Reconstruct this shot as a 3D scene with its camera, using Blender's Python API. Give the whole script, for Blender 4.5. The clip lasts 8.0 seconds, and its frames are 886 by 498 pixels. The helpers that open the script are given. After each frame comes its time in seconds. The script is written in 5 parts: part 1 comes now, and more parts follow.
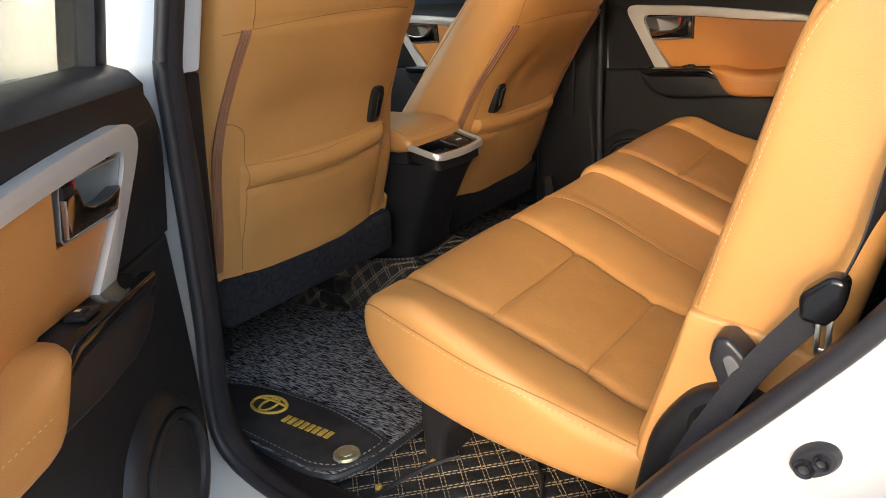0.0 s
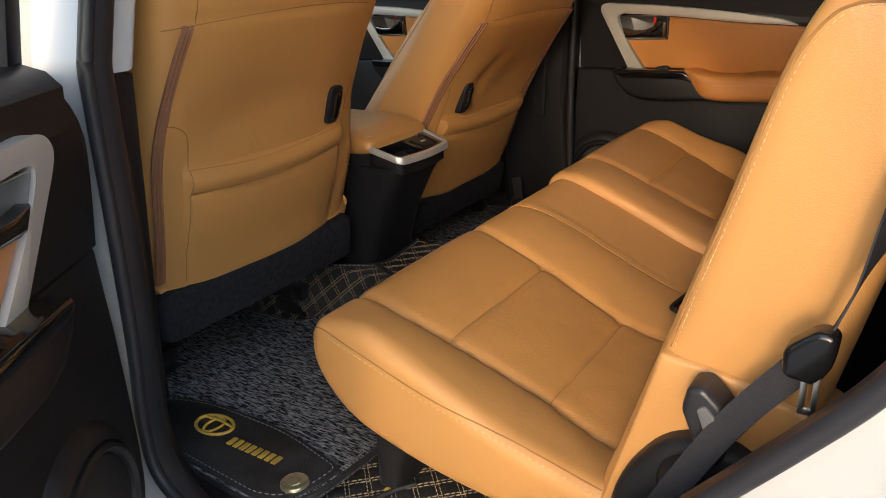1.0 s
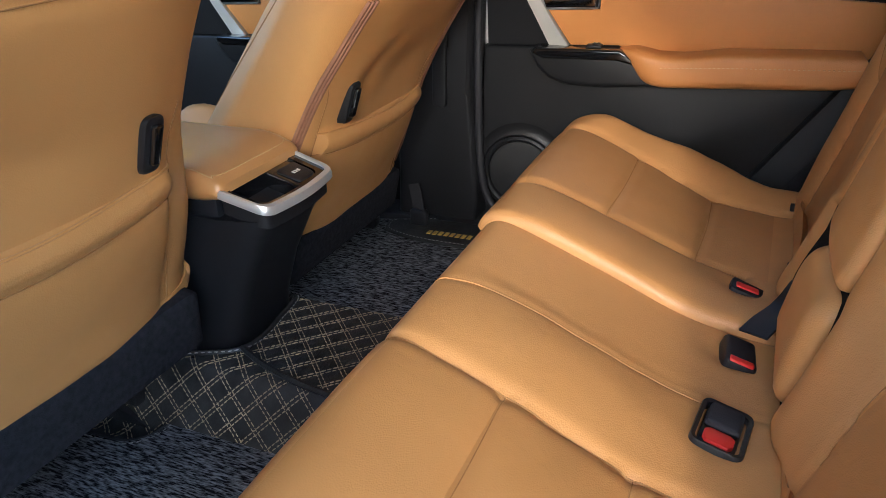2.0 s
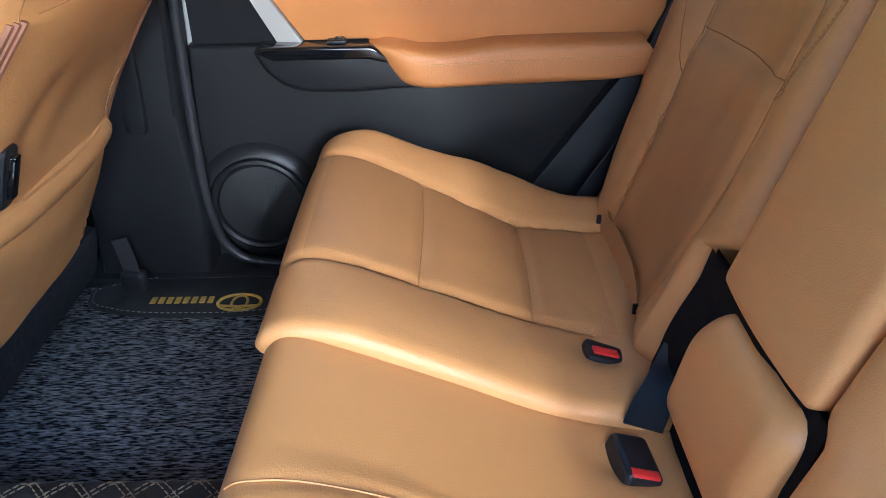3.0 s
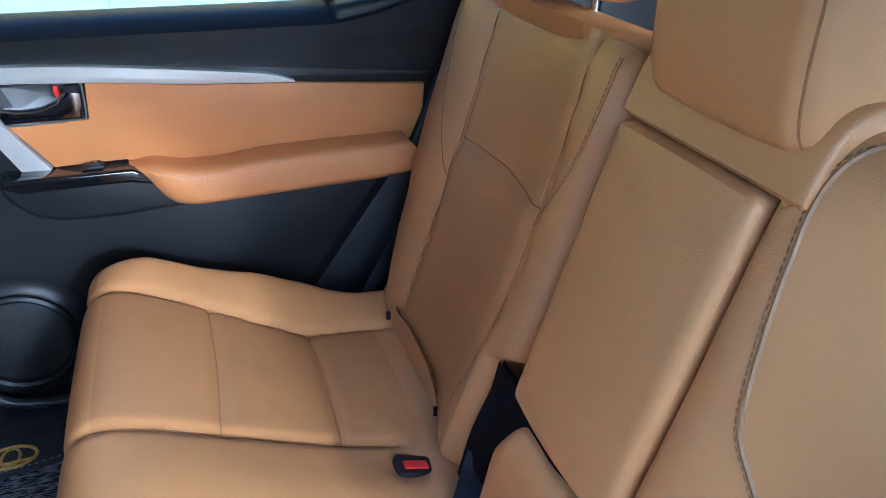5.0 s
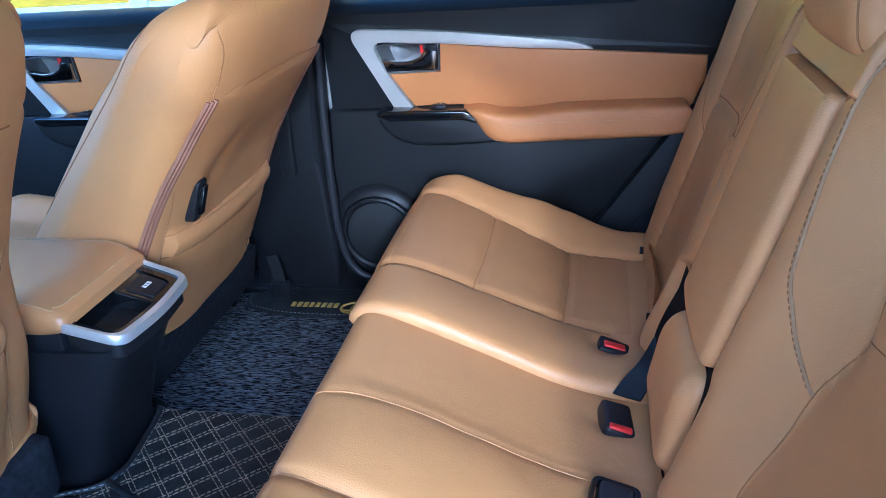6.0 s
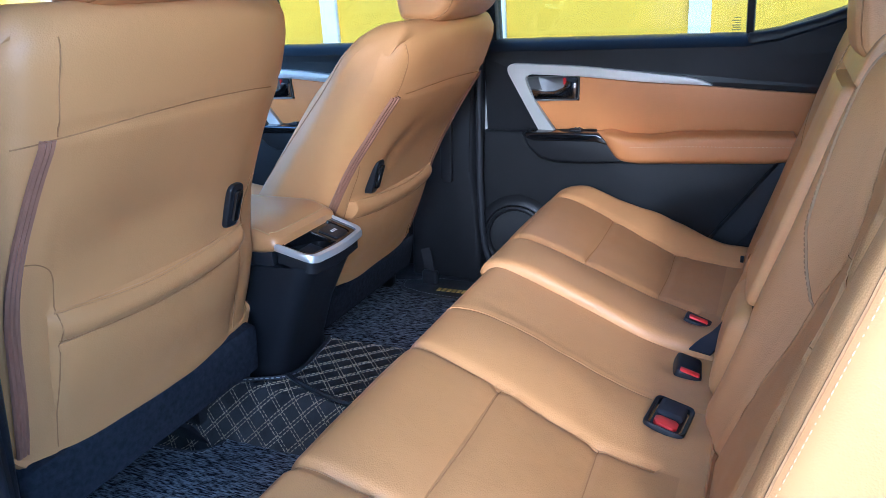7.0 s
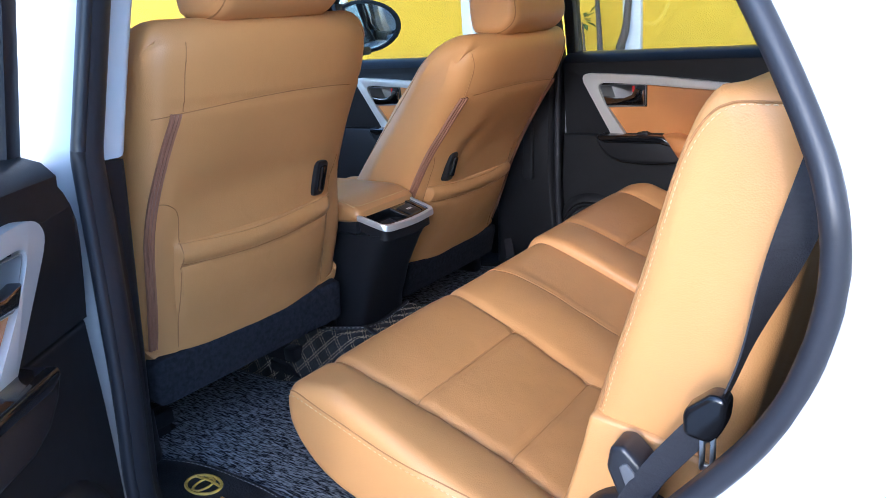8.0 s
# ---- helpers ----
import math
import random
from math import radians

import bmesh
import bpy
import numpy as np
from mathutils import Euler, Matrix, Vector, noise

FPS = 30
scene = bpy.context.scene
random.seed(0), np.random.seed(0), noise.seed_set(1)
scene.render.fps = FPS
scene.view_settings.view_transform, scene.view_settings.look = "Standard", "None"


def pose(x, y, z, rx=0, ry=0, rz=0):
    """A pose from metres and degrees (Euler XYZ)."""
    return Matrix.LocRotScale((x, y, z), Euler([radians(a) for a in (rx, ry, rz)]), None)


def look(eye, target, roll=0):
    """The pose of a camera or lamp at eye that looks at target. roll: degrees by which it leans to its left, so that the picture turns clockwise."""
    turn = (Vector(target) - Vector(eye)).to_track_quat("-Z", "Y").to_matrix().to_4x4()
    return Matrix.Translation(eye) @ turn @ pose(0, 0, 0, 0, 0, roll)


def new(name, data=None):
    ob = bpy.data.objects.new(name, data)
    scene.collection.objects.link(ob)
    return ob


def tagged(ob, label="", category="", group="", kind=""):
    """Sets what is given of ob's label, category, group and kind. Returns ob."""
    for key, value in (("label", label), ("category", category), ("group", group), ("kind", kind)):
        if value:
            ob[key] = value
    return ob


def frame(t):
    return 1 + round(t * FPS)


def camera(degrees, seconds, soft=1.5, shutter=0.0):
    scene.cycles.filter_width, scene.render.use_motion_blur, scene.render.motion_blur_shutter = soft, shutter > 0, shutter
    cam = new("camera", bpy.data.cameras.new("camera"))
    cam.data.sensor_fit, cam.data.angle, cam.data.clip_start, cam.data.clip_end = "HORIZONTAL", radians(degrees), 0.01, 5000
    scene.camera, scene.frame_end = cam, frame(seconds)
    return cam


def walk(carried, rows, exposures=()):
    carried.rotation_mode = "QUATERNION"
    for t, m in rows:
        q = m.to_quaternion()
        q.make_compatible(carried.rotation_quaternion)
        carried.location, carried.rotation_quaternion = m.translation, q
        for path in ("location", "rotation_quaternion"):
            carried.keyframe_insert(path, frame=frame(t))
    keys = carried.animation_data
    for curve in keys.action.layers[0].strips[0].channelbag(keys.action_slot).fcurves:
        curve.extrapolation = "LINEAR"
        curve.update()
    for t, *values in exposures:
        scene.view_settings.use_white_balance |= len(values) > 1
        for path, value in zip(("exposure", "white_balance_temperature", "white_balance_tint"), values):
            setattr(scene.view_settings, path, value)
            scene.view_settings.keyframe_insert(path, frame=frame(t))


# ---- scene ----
cam = camera(60.6, 8.0, 0.3)
PATH = [
    (0, (0.947, -1.3, 0.684), (-0.183, 0.201, -0.001), -4.6),
    (0.3, (1.026, -1.327, 0.681), (-0.12, 0.157, -0.017), -4.3),
    (0.5, (1.034, -1.32, 0.682), (-0.101, 0.165, -0.03), -4.0),
    (1, (0.915, -1.221, 0.696), (-0.148, 0.313, -0.025), -3.0),
    (1.2, (0.826, -1.151, 0.715), (-0.187, 0.404, -0.032), -2.7),
    (2.5, (0.552, -0.646, 0.699), (0.102, 1.067, -0.23), -2.6),
    (3, (0.451, -0.5, 0.709), (0.45, 1.237, -0.282), -0.9),
    (3.5, (0.436, -0.419, 0.765), (0.848, 1.246, -0.263), 1.7),
    (4, (0.455, -0.408, 0.815), (1.112, 1.201, -0.175), 2.3),
    (4.2, (0.455, -0.411, 0.826), (1.169, 1.173, -0.164), 2.6),
    (5.3, (0.442, -0.533, 0.822), (0.778, 1.212, -0.095), -1.3),
    (5.5, (0.499, -0.605, 0.825), (0.594, 1.167, -0.098), -2.8),
    (6, (0.605, -0.778, 0.795), (0.209, 0.989, -0.055), -4.4),
    (6.5, (0.669, -0.935, 0.775), (0.072, 0.836, 0.064), -3.1),
    (7, (0.737, -1.081, 0.751), (-0.051, 0.635, 0.094), -3.4),
    (7.5, (0.844, -1.159, 0.74), (-0.129, 0.479, 0.131), -3.5),
    (7.7, (0.912, -1.181, 0.739), (-0.119, 0.423, 0.136), -3.8),
    (8, (1.01, -1.229, 0.731), (-0.115, 0.32, 0.15), -4.2),
]
walk(cam, [(t, look(eye, target, roll)) for t, eye, target, roll in PATH], [(0.0, 2.72, 7300, 13), (0.5, 2.38, 6900, 13), (1.2, 2.32, 7500, 13), (2.5, 3.35, 4600, 5), (3.5, 3.45, 4600, 5), (4.0, 3.4, 4380, 1), (5.5, 3.4, 4000, 6), (6.0, 3.35, 3900, 6), (6.5, 3.1, 4050, 8), (7.0, 3.2, 4200, 9), (7.5, 3.15, 4450, 11), (8.0, 2.92, 4850, 13)])
from mathutils.bvhtree import BVHTree

# ---- light ----
SUN_FROM = Vector((0.36, -1.37, 0.45)).normalized()
world = bpy.data.worlds.new("world")
scene.world = world
world.use_nodes = True
wn = world.node_tree.nodes
sky = wn.new("ShaderNodeTexSky")
sky.sky_type = "NISHITA"
sky.sun_disc = False
sky.sun_elevation = math.asin(SUN_FROM.z)
sky.sun_rotation = math.atan2(SUN_FROM.x, SUN_FROM.y)
sky.dust_density = 1.0
world.node_tree.links.new(sky.outputs[0], wn["Background"].inputs[0])
wn["Background"].inputs[1].default_value = 0.15
sun_data = bpy.data.lights.new("sun", "SUN")
sun_data.energy = 0.20
sun_data.angle = radians(3.0)
sun_data.color = (1.0, 0.88, 0.74)
sun = new("sun", sun_data)
sun.matrix_world = look(SUN_FROM * 20, (0, 0, 0))


# ---- materials ----
def material(name, base, rough=0.5, metal=0.0, vary=0.1, vary_scale=6.0, grain=0.0, grain_scale=400.0, stretch=(1, 1, 1), coat=0.0, spec=0.5, cells=False, second=None, band=(0.3, 0.7), wrinkle=0.0):
    m = bpy.data.materials.new(name)
    m.use_nodes = True
    n, l = m.node_tree.nodes, m.node_tree.links
    b = n["Principled BSDF"]
    b.inputs["Roughness"].default_value = rough
    b.inputs["Metallic"].default_value = metal
    b.inputs["Coat Weight"].default_value = coat
    b.inputs["Coat Roughness"].default_value = 0.08
    b.inputs["Specular IOR Level"].default_value = spec
    tc = n.new("ShaderNodeTexCoord")
    mp = n.new("ShaderNodeMapping")
    mp.inputs["Scale"].default_value = stretch
    l.new(tc.outputs["Object"], mp.inputs["Vector"])
    big = n.new("ShaderNodeTexNoise")
    big.inputs["Scale"].default_value = vary_scale
    big.inputs["Detail"].default_value = 5.0
    l.new(mp.outputs[0], big.inputs["Vector"])
    ramp = n.new("ShaderNodeMapRange")
    ramp.inputs["From Min"].default_value = band[0]
    ramp.inputs["From Max"].default_value = band[1]
    l.new(big.outputs["Fac"], ramp.inputs["Value"])
    mix = n.new("ShaderNodeMix")
    mix.data_type = "RGBA"
    lo = second if second else tuple(c * (1 - vary) for c in base)
    hi = base if second else tuple(min(1, c * (1 + vary)) for c in base)
    mix.inputs["A"].default_value = (*lo, 1)
    mix.inputs["B"].default_value = (*hi, 1)
    l.new(ramp.outputs[0], mix.inputs["Factor"])
    l.new(mix.outputs["Result"], b.inputs["Base Color"])
    rr = n.new("ShaderNodeMapRange")
    rr.inputs["To Min"].default_value = max(0.02, rough * 0.85)
    rr.inputs["To Max"].default_value = min(1, rough * 1.15)
    fine = n.new("ShaderNodeTexNoise")
    fine.inputs["Scale"].default_value = vary_scale * 7
    fine.inputs["Detail"].default_value = 3.0
    l.new(tc.outputs["Object"], fine.inputs["Vector"])
    l.new(fine.outputs["Fac"], rr.inputs["Value"])
    l.new(rr.outputs[0], b.inputs["Roughness"])
    if grain:
        if cells:
            g = n.new("ShaderNodeTexVoronoi")
            g.inputs["Scale"].default_value = grain_scale
            out = g.outputs["Distance"]
        else:
            g = n.new("ShaderNodeTexNoise")
            g.inputs["Scale"].default_value = grain_scale
            g.inputs["Detail"].default_value = 4.0
            out = g.outputs["Fac"]
        l.new(tc.outputs["Object"], g.inputs["Vector"])
        bump = n.new("ShaderNodeBump")
        bump.inputs["Strength"].default_value = grain
        bump.inputs["Distance"].default_value = 0.001
        l.new(out, bump.inputs["Height"])
        if wrinkle:
            soft = n.new("ShaderNodeTexNoise")
            soft.inputs["Scale"].default_value = 22.0
            soft.inputs["Detail"].default_value = 3.0
            soft.inputs["Distortion"].default_value = 0.8
            l.new(tc.outputs["Object"], soft.inputs["Vector"])
            swell = n.new("ShaderNodeBump")
            swell.inputs["Strength"].default_value = wrinkle
            swell.inputs["Distance"].default_value = 0.006
            l.new(soft.outputs["Fac"], swell.inputs["Height"])
            l.new(swell.outputs[0], bump.inputs["Normal"])
        l.new(bump.outputs[0], b.inputs["Normal"])
    return m


def glass(name, tint=(0.60, 0.63, 0.615)):
    """Thin car glass: clear with a mirror sheen."""
    m = bpy.data.materials.new(name)
    m.use_nodes = True
    n, l = m.node_tree.nodes, m.node_tree.links
    n.remove(n["Principled BSDF"])
    t, g, f, x = n.new("ShaderNodeBsdfTransparent"), n.new("ShaderNodeBsdfGlossy"), n.new("ShaderNodeLayerWeight"), n.new("ShaderNodeMixShader")
    t.inputs[0].default_value = (*tint, 1)
    g.inputs["Roughness"].default_value = 0.01
    f.inputs["Blend"].default_value = 0.5
    p, a = n.new("ShaderNodeMath"), n.new("ShaderNodeMath")
    p.operation, a.operation = "POWER", "MULTIPLY_ADD"
    p.inputs[1].default_value = 5.0
    a.inputs[1].default_value, a.inputs[2].default_value = 0.95, 0.035
    l.new(f.outputs["Facing"], p.inputs[0])
    l.new(p.outputs[0], a.inputs[0])
    l.new(a.outputs[0], x.inputs[0])
    l.new(t.outputs[0], x.inputs[1])
    l.new(g.outputs[0], x.inputs[2])
    l.new(x.outputs[0], n["Material Output"].inputs[0])
    return m


TAN = (0.565, 0.278, 0.090)
M_LEATHER = material("tan leather", TAN, 0.45, vary=0.06, vary_scale=4, grain=0.19, grain_scale=560, cells=True, wrinkle=0.15)
M_PANEL = material("perforated tan leather", (0.49, 0.235, 0.074), 0.48, vary=0.07, vary_scale=5, grain=0.20, grain_scale=560, cells=True, wrinkle=0.18)
M_LID = material("smooth tan leather", TAN, 0.34, vary=0.05, vary_scale=4, grain=0.06, grain_scale=620, cells=True, spec=0.7)
M_CUP = material("satin metal recess", (0.36, 0.36, 0.365), 0.40, metal=0.8, vary=0.03, vary_scale=20)
M_DOORSKIN = material("orange door leather", (0.52, 0.215, 0.060), 0.5, vary=0.05, vary_scale=5, grain=0.3, grain_scale=500, cells=True)
M_PIPING = material("brown zip piping", (0.30, 0.135, 0.075), 0.55, vary=0.1, vary_scale=30)
M_SEAM = material("seam thread", (0.34, 0.165, 0.055), 0.9, vary=0.1, vary_scale=50)
M_STITCH = material("pale tan stitching", (0.60, 0.39, 0.18), 0.7, vary=0.1, vary_scale=80)
M_BROWNSTITCH = material("brown stitching", (0.30, 0.155, 0.055), 0.8, vary=0.1, vary_scale=80)
M_WHITESTITCH = material("cream stitching", (0.62, 0.44, 0.23), 0.7, vary=0.1, vary_scale=80)
M_BLACK = material("black grained plastic", (0.014, 0.014, 0.016), 0.42, spec=0.32, vary=0.15, vary_scale=8, grain=0.3, grain_scale=900)
M_DOORBLACK = material("black door trim", (0.0115, 0.0115, 0.013), 0.42, spec=0.35, vary=0.15, vary_scale=8, grain=0.25, grain_scale=900)
M_GLOSS = material("piano black", (0.006, 0.006, 0.007), 0.1, vary=0.1, coat=0.6)
M_DARKCHROME = material("black chrome", (0.40, 0.38, 0.37), 0.14, metal=1.0)
M_RUBBER = material("rubber seal", (0.022, 0.022, 0.026), 0.42, spec=0.42, vary=0.12, vary_scale=15, grain=0.1, grain_scale=300)
M_FELT = material("black felt", (0.024, 0.0245, 0.029), 0.95, spec=0.1, vary=0.3, vary_scale=120, grain=0.8, grain_scale=600)
M_CARPETBLACK = material("black floor carpet", (0.008, 0.008, 0.009), 0.95, spec=0.1, vary=0.3, vary_scale=90, grain=0.8, grain_scale=500)
M_SILVER = material("satin silver trim", (0.68, 0.66, 0.63), 0.34, metal=0.5, vary=0.03, vary_scale=20)
M_TRAY = material("satin metal tray frame", (0.66, 0.65, 0.63), 0.34, metal=0.6, vary=0.03, vary_scale=20)
M_CHROME = material("chrome", (0.75, 0.75, 0.76), 0.18, metal=1.0, vary=0.02)
M_STEEL = material("zinc steel", (0.6, 0.6, 0.58), 0.3, metal=1.0, vary=0.12, vary_scale=60)
M_WHITE = material("white car paint", (0.482, 0.482, 0.473), 0.3, vary=0.02, vary_scale=3, coat=0.5)
M_WHITETRIM = material("pale pillar trim", (0.60, 0.60, 0.60), 0.6, vary=0.03, vary_scale=12, grain=0.15, grain_scale=700)
M_MATLEATHER = material("black mat leather", (0.028, 0.028, 0.029), 0.5, vary=0.45, vary_scale=25, grain=0.5, grain_scale=260, cells=True)
M_GOLD = material("gold embroidery", (0.62, 0.40, 0.07), 0.5, vary=0.15, vary_scale=120, grain=0.4, grain_scale=700)
M_COIN = material("brushed pale brass", (0.50, 0.46, 0.30), 0.38, metal=0.7, vary=0.2, vary_scale=80)
M_BELT = material("charcoal belt webbing", (0.020, 0.020, 0.025), 0.75, vary=0.15, vary_scale=60, grain=0.6, grain_scale=700, stretch=(1, 1, 4))
M_GREYBELT = material("grey belt webbing", (0.024, 0.021, 0.022), 0.8, vary=0.15, vary_scale=60, grain=0.6, grain_scale=700)
M_RED = material("red release button", (0.65, 0.03, 0.025), 0.4, vary=0.05, vary_scale=40)
M_HEADLINER = material("grey headliner", (0.20, 0.195, 0.185), 0.9, vary=0.05, vary_scale=30)
M_YELLOW = material("yellow wall paint", (0.68, 0.42, 0.012), 0.75, vary=0.05, vary_scale=1.3, grain=0.3, grain_scale=60)
M_WALLWHITE = material("white wall paint", (0.75, 0.74, 0.72), 0.75, vary=0.05, vary_scale=2.0, grain=0.3, grain_scale=60)
M_GROUND = material("concrete yard", (0.34, 0.335, 0.32), 0.9, vary=0.2, vary_scale=1.2, grain=0.6, grain_scale=40)
M_BARK = material("grey brown bark", (0.09, 0.07, 0.055), 0.9, vary=0.3, vary_scale=14, grain=0.8, grain_scale=60)
M_LEAF = material("green leaf", (0.06, 0.11, 0.025), 0.5, vary=0.35, vary_scale=9)
M_CARPET = material("charcoal fleck carpet", (0.32, 0.325, 0.335), 0.95, vary_scale=380, stretch=(0.20, 1, 1), second=(0.010, 0.010, 0.013), band=(0.40, 0.66), grain=1.0, grain_scale=500, spec=0.1)
M_GLASS = glass("clear window glass")
M_SCREEN = glass("clear windscreen glass", (0.94, 0.95, 0.95))
M_PRIVACY = glass("dark privacy glass", (0.10, 0.11, 0.12))
M_PRINT = material("grey glass print", (0.05, 0.05, 0.05), 0.6)


# ---- tools for building ----
def thing(name, base, label, category, group="", kind=""):
    ob = new(name)
    ob.empty_display_size = 0.05
    ob.location = base
    return tagged(ob, label, category, group, kind)


def origin_of(ob):
    """Where the origin of a thing or part lies while it is built, before it is turned."""
    at = Vector((0, 0, 0))
    while ob:
        at += ob.location
        ob = ob.parent
    return at


def part(name, bm, mat, parent=None, label="", smooth=True, kind="", category=""):
    """Links a bmesh in world places as one mesh object, under a thing or a part."""
    me = bpy.data.meshes.new(name)
    if parent:
        bmesh.ops.translate(bm, verts=bm.verts, vec=-origin_of(parent))
    bm.normal_update()
    bm.to_mesh(me)
    bm.free()
    me.materials.append(mat)
    for p in me.polygons:
        p.use_smooth = smooth
    if smooth:
        me.set_sharp_from_angle(angle=radians(38))
    ob = new(name, me)
    ob.parent = parent
    return tagged(ob, label, category, "", kind)


def from_arrays(verts, faces):
    bm = bmesh.new()
    vs = [bm.verts.new(v) for v in verts]
    for f in faces:
        try:
            bm.faces.new([vs[i] for i in f])
        except ValueError:
            pass
    bmesh.ops.recalc_face_normals(bm, faces=bm.faces)
    caps = [f for f in bm.faces if len(f.verts) > 4]
    if caps:
        bmesh.ops.triangulate(bm, faces=caps, ngon_method="EAR_CLIP")
    return bm


def rounded(points, closed=True, steps=6):
    """A polyline from corners (a, b, radius), with its corners rounded."""
    out, n = [], len(points)
    for i, (a, b, r) in enumerate(points):
        p = Vector((a, b))
        if not closed and i in (0, n - 1) or r <= 0:
            out.append(p)
            continue
        q, s = Vector(points[i - 1][:2]), Vector(points[(i + 1) % n][:2])
        d0, d1 = q - p, s - p
        r0, r1 = min(r, d0.length * 0.48), min(r, d1.length * 0.48)
        a0, a1 = p + d0.normalized() * r0, p + d1.normalized() * r1
        for k in range(steps + 1):
            t = k / steps
            out.append(a0 * (1 - t) ** 2 + p * 2 * t * (1 - t) + a1 * t * t)
    return out


def resample(pts, step, closed=True):
    pts = [np.array(p, float) for p in pts]
    if closed:
        pts.append(pts[0])
    seg = np.array([np.linalg.norm(b - a) for a, b in zip(pts, pts[1:])])
    s = np.concatenate([[0], np.cumsum(seg)])
    n = max(8, int(round(s[-1] / step)))
    want = np.linspace(0, s[-1], n + (0 if closed else 1), endpoint=not closed)
    arr = np.array(pts)
    return np.stack([np.interp(want, s, arr[:, k]) for k in range(arr.shape[1])], 1)


def padded(corners, y0, y1, end=0.03, step=0.008, shape=None, end2=None, fan=False):
    """A cushion: a rounded side profile in x and z, carried from y0 to y1 with rounded ends; shape(x, y, z) gives the swelling along the normal."""
    prof = resample(rounded(corners), step)
    tang = np.roll(prof, -1, 0) - np.roll(prof, 1, 0)
    tang /= np.linalg.norm(tang, axis=1)[:, None]
    area = np.sum(prof[:, 0] * np.roll(prof[:, 1], -1) - np.roll(prof[:, 0], -1) * prof[:, 1])
    nrm = np.stack([tang[:, 1], -tang[:, 0]], 1) * (1 if area > 0 else -1)
    m = len(prof)
    # sharp corners draw in less than the rest, so that the ends stay clean
    bend = np.linalg.norm(np.roll(nrm, -2, 0) - np.roll(nrm, 2, 0), axis=1) / (4 * step)
    room = np.where(bend > 1e-6, 0.8 / np.maximum(bend, 1e-6), 1.0)
    for _ in range(3):
        room = np.minimum(room, np.minimum(np.roll(room, 1), np.roll(room, -1)) * 1.0 + step * 0.7)
    end2 = end2 or end
    lips = []
    for r in (end, end2):
        k = max(3, int(r / step * 1.6))
        lips.append([r * (1 - math.cos(math.pi / 2 * i / k)) for i in range(k)])
    mid = list(np.linspace(y0 + end, y1 - end2, max(4, int((y1 - y0 - end - end2) / step))))
    ys = [y0 + a for a in lips[0]] + mid + [y1 - a for a in reversed(lips[1])]
    verts = []
    for y in ys:
        d, r = (y - y0, end) if y - y0 < y1 - y else (y1 - y, end2)
        e = r - math.sqrt(max(0, r * r - (r - d) ** 2)) if d < r else 0
        q = prof - nrm * np.minimum(e, room)[:, None]
        # where drawing in would fold the outline over, even it out
        for _ in range(40 if e > 0 else 0):
            step_on = np.sum((np.roll(q, -1, 0) - q) * tang, 1) < step * 0.04
            if not step_on.any():
                break
            near = step_on | np.roll(step_on, 1) | np.roll(step_on, -1) | np.roll(step_on, 2)
            q = np.where(near[:, None], (np.roll(q, 1, 0) + q + np.roll(q, -1, 0)) / 3, q)
        for (x, z), (nx, nz) in zip(q, nrm):
            a = shape(x, y, z, nx, nz) if shape else 0
            verts.append((x + nx * a, y, z + nz * a))
    faces = []
    for j in range(len(ys) - 1):
        for i in range(m):
            i2 = (i + 1) % m
            faces.append((j * m + i, j * m + i2, (j + 1) * m + i2, (j + 1) * m + i))
    # end caps: drawn in to a spine half way between front and back
    for first in (0, (len(ys) - 1) * m):
        if not fan:
            faces.append(tuple(first + i for i in range(m)))
            continue
        rim = np.array(verts[first:first + m])
        at = len(verts)
        lo, hi = rim[:, 2].min(), rim[:, 2].max()
        inset = 0.22 * min(hi - lo, rim[:, 0].max() - rim[:, 0].min())
        top = int(np.argmax(rim[:, 2]))
        loop = np.roll(rim, -top, 0)
        foot = int(np.argmin(loop[:, 2]))
        one, two = loop[:foot + 1][::-1], np.vstack([loop[foot:], loop[:1]])
        for p in rim:
            z = min(hi - inset, max(lo + inset, p[2]))
            x = (np.interp(z, one[:, 2], one[:, 0]) + np.interp(z, two[:, 2], two[:, 0])) / 2
            verts.append((x, p[1], z))
        for i in range(m):
            i2 = (i + 1) % m
            faces.append((first + i, first + i2, at + i2, at + i))
    return verts, faces


def groove(d, w=0.006, depth=0.004):
    return -depth * math.exp(-(d / w) ** 2)


def smooth01(a, b, x):
    t = min(1, max(0, (x - a) / (b - a)))
    return t * t * (3 - 2 * t)


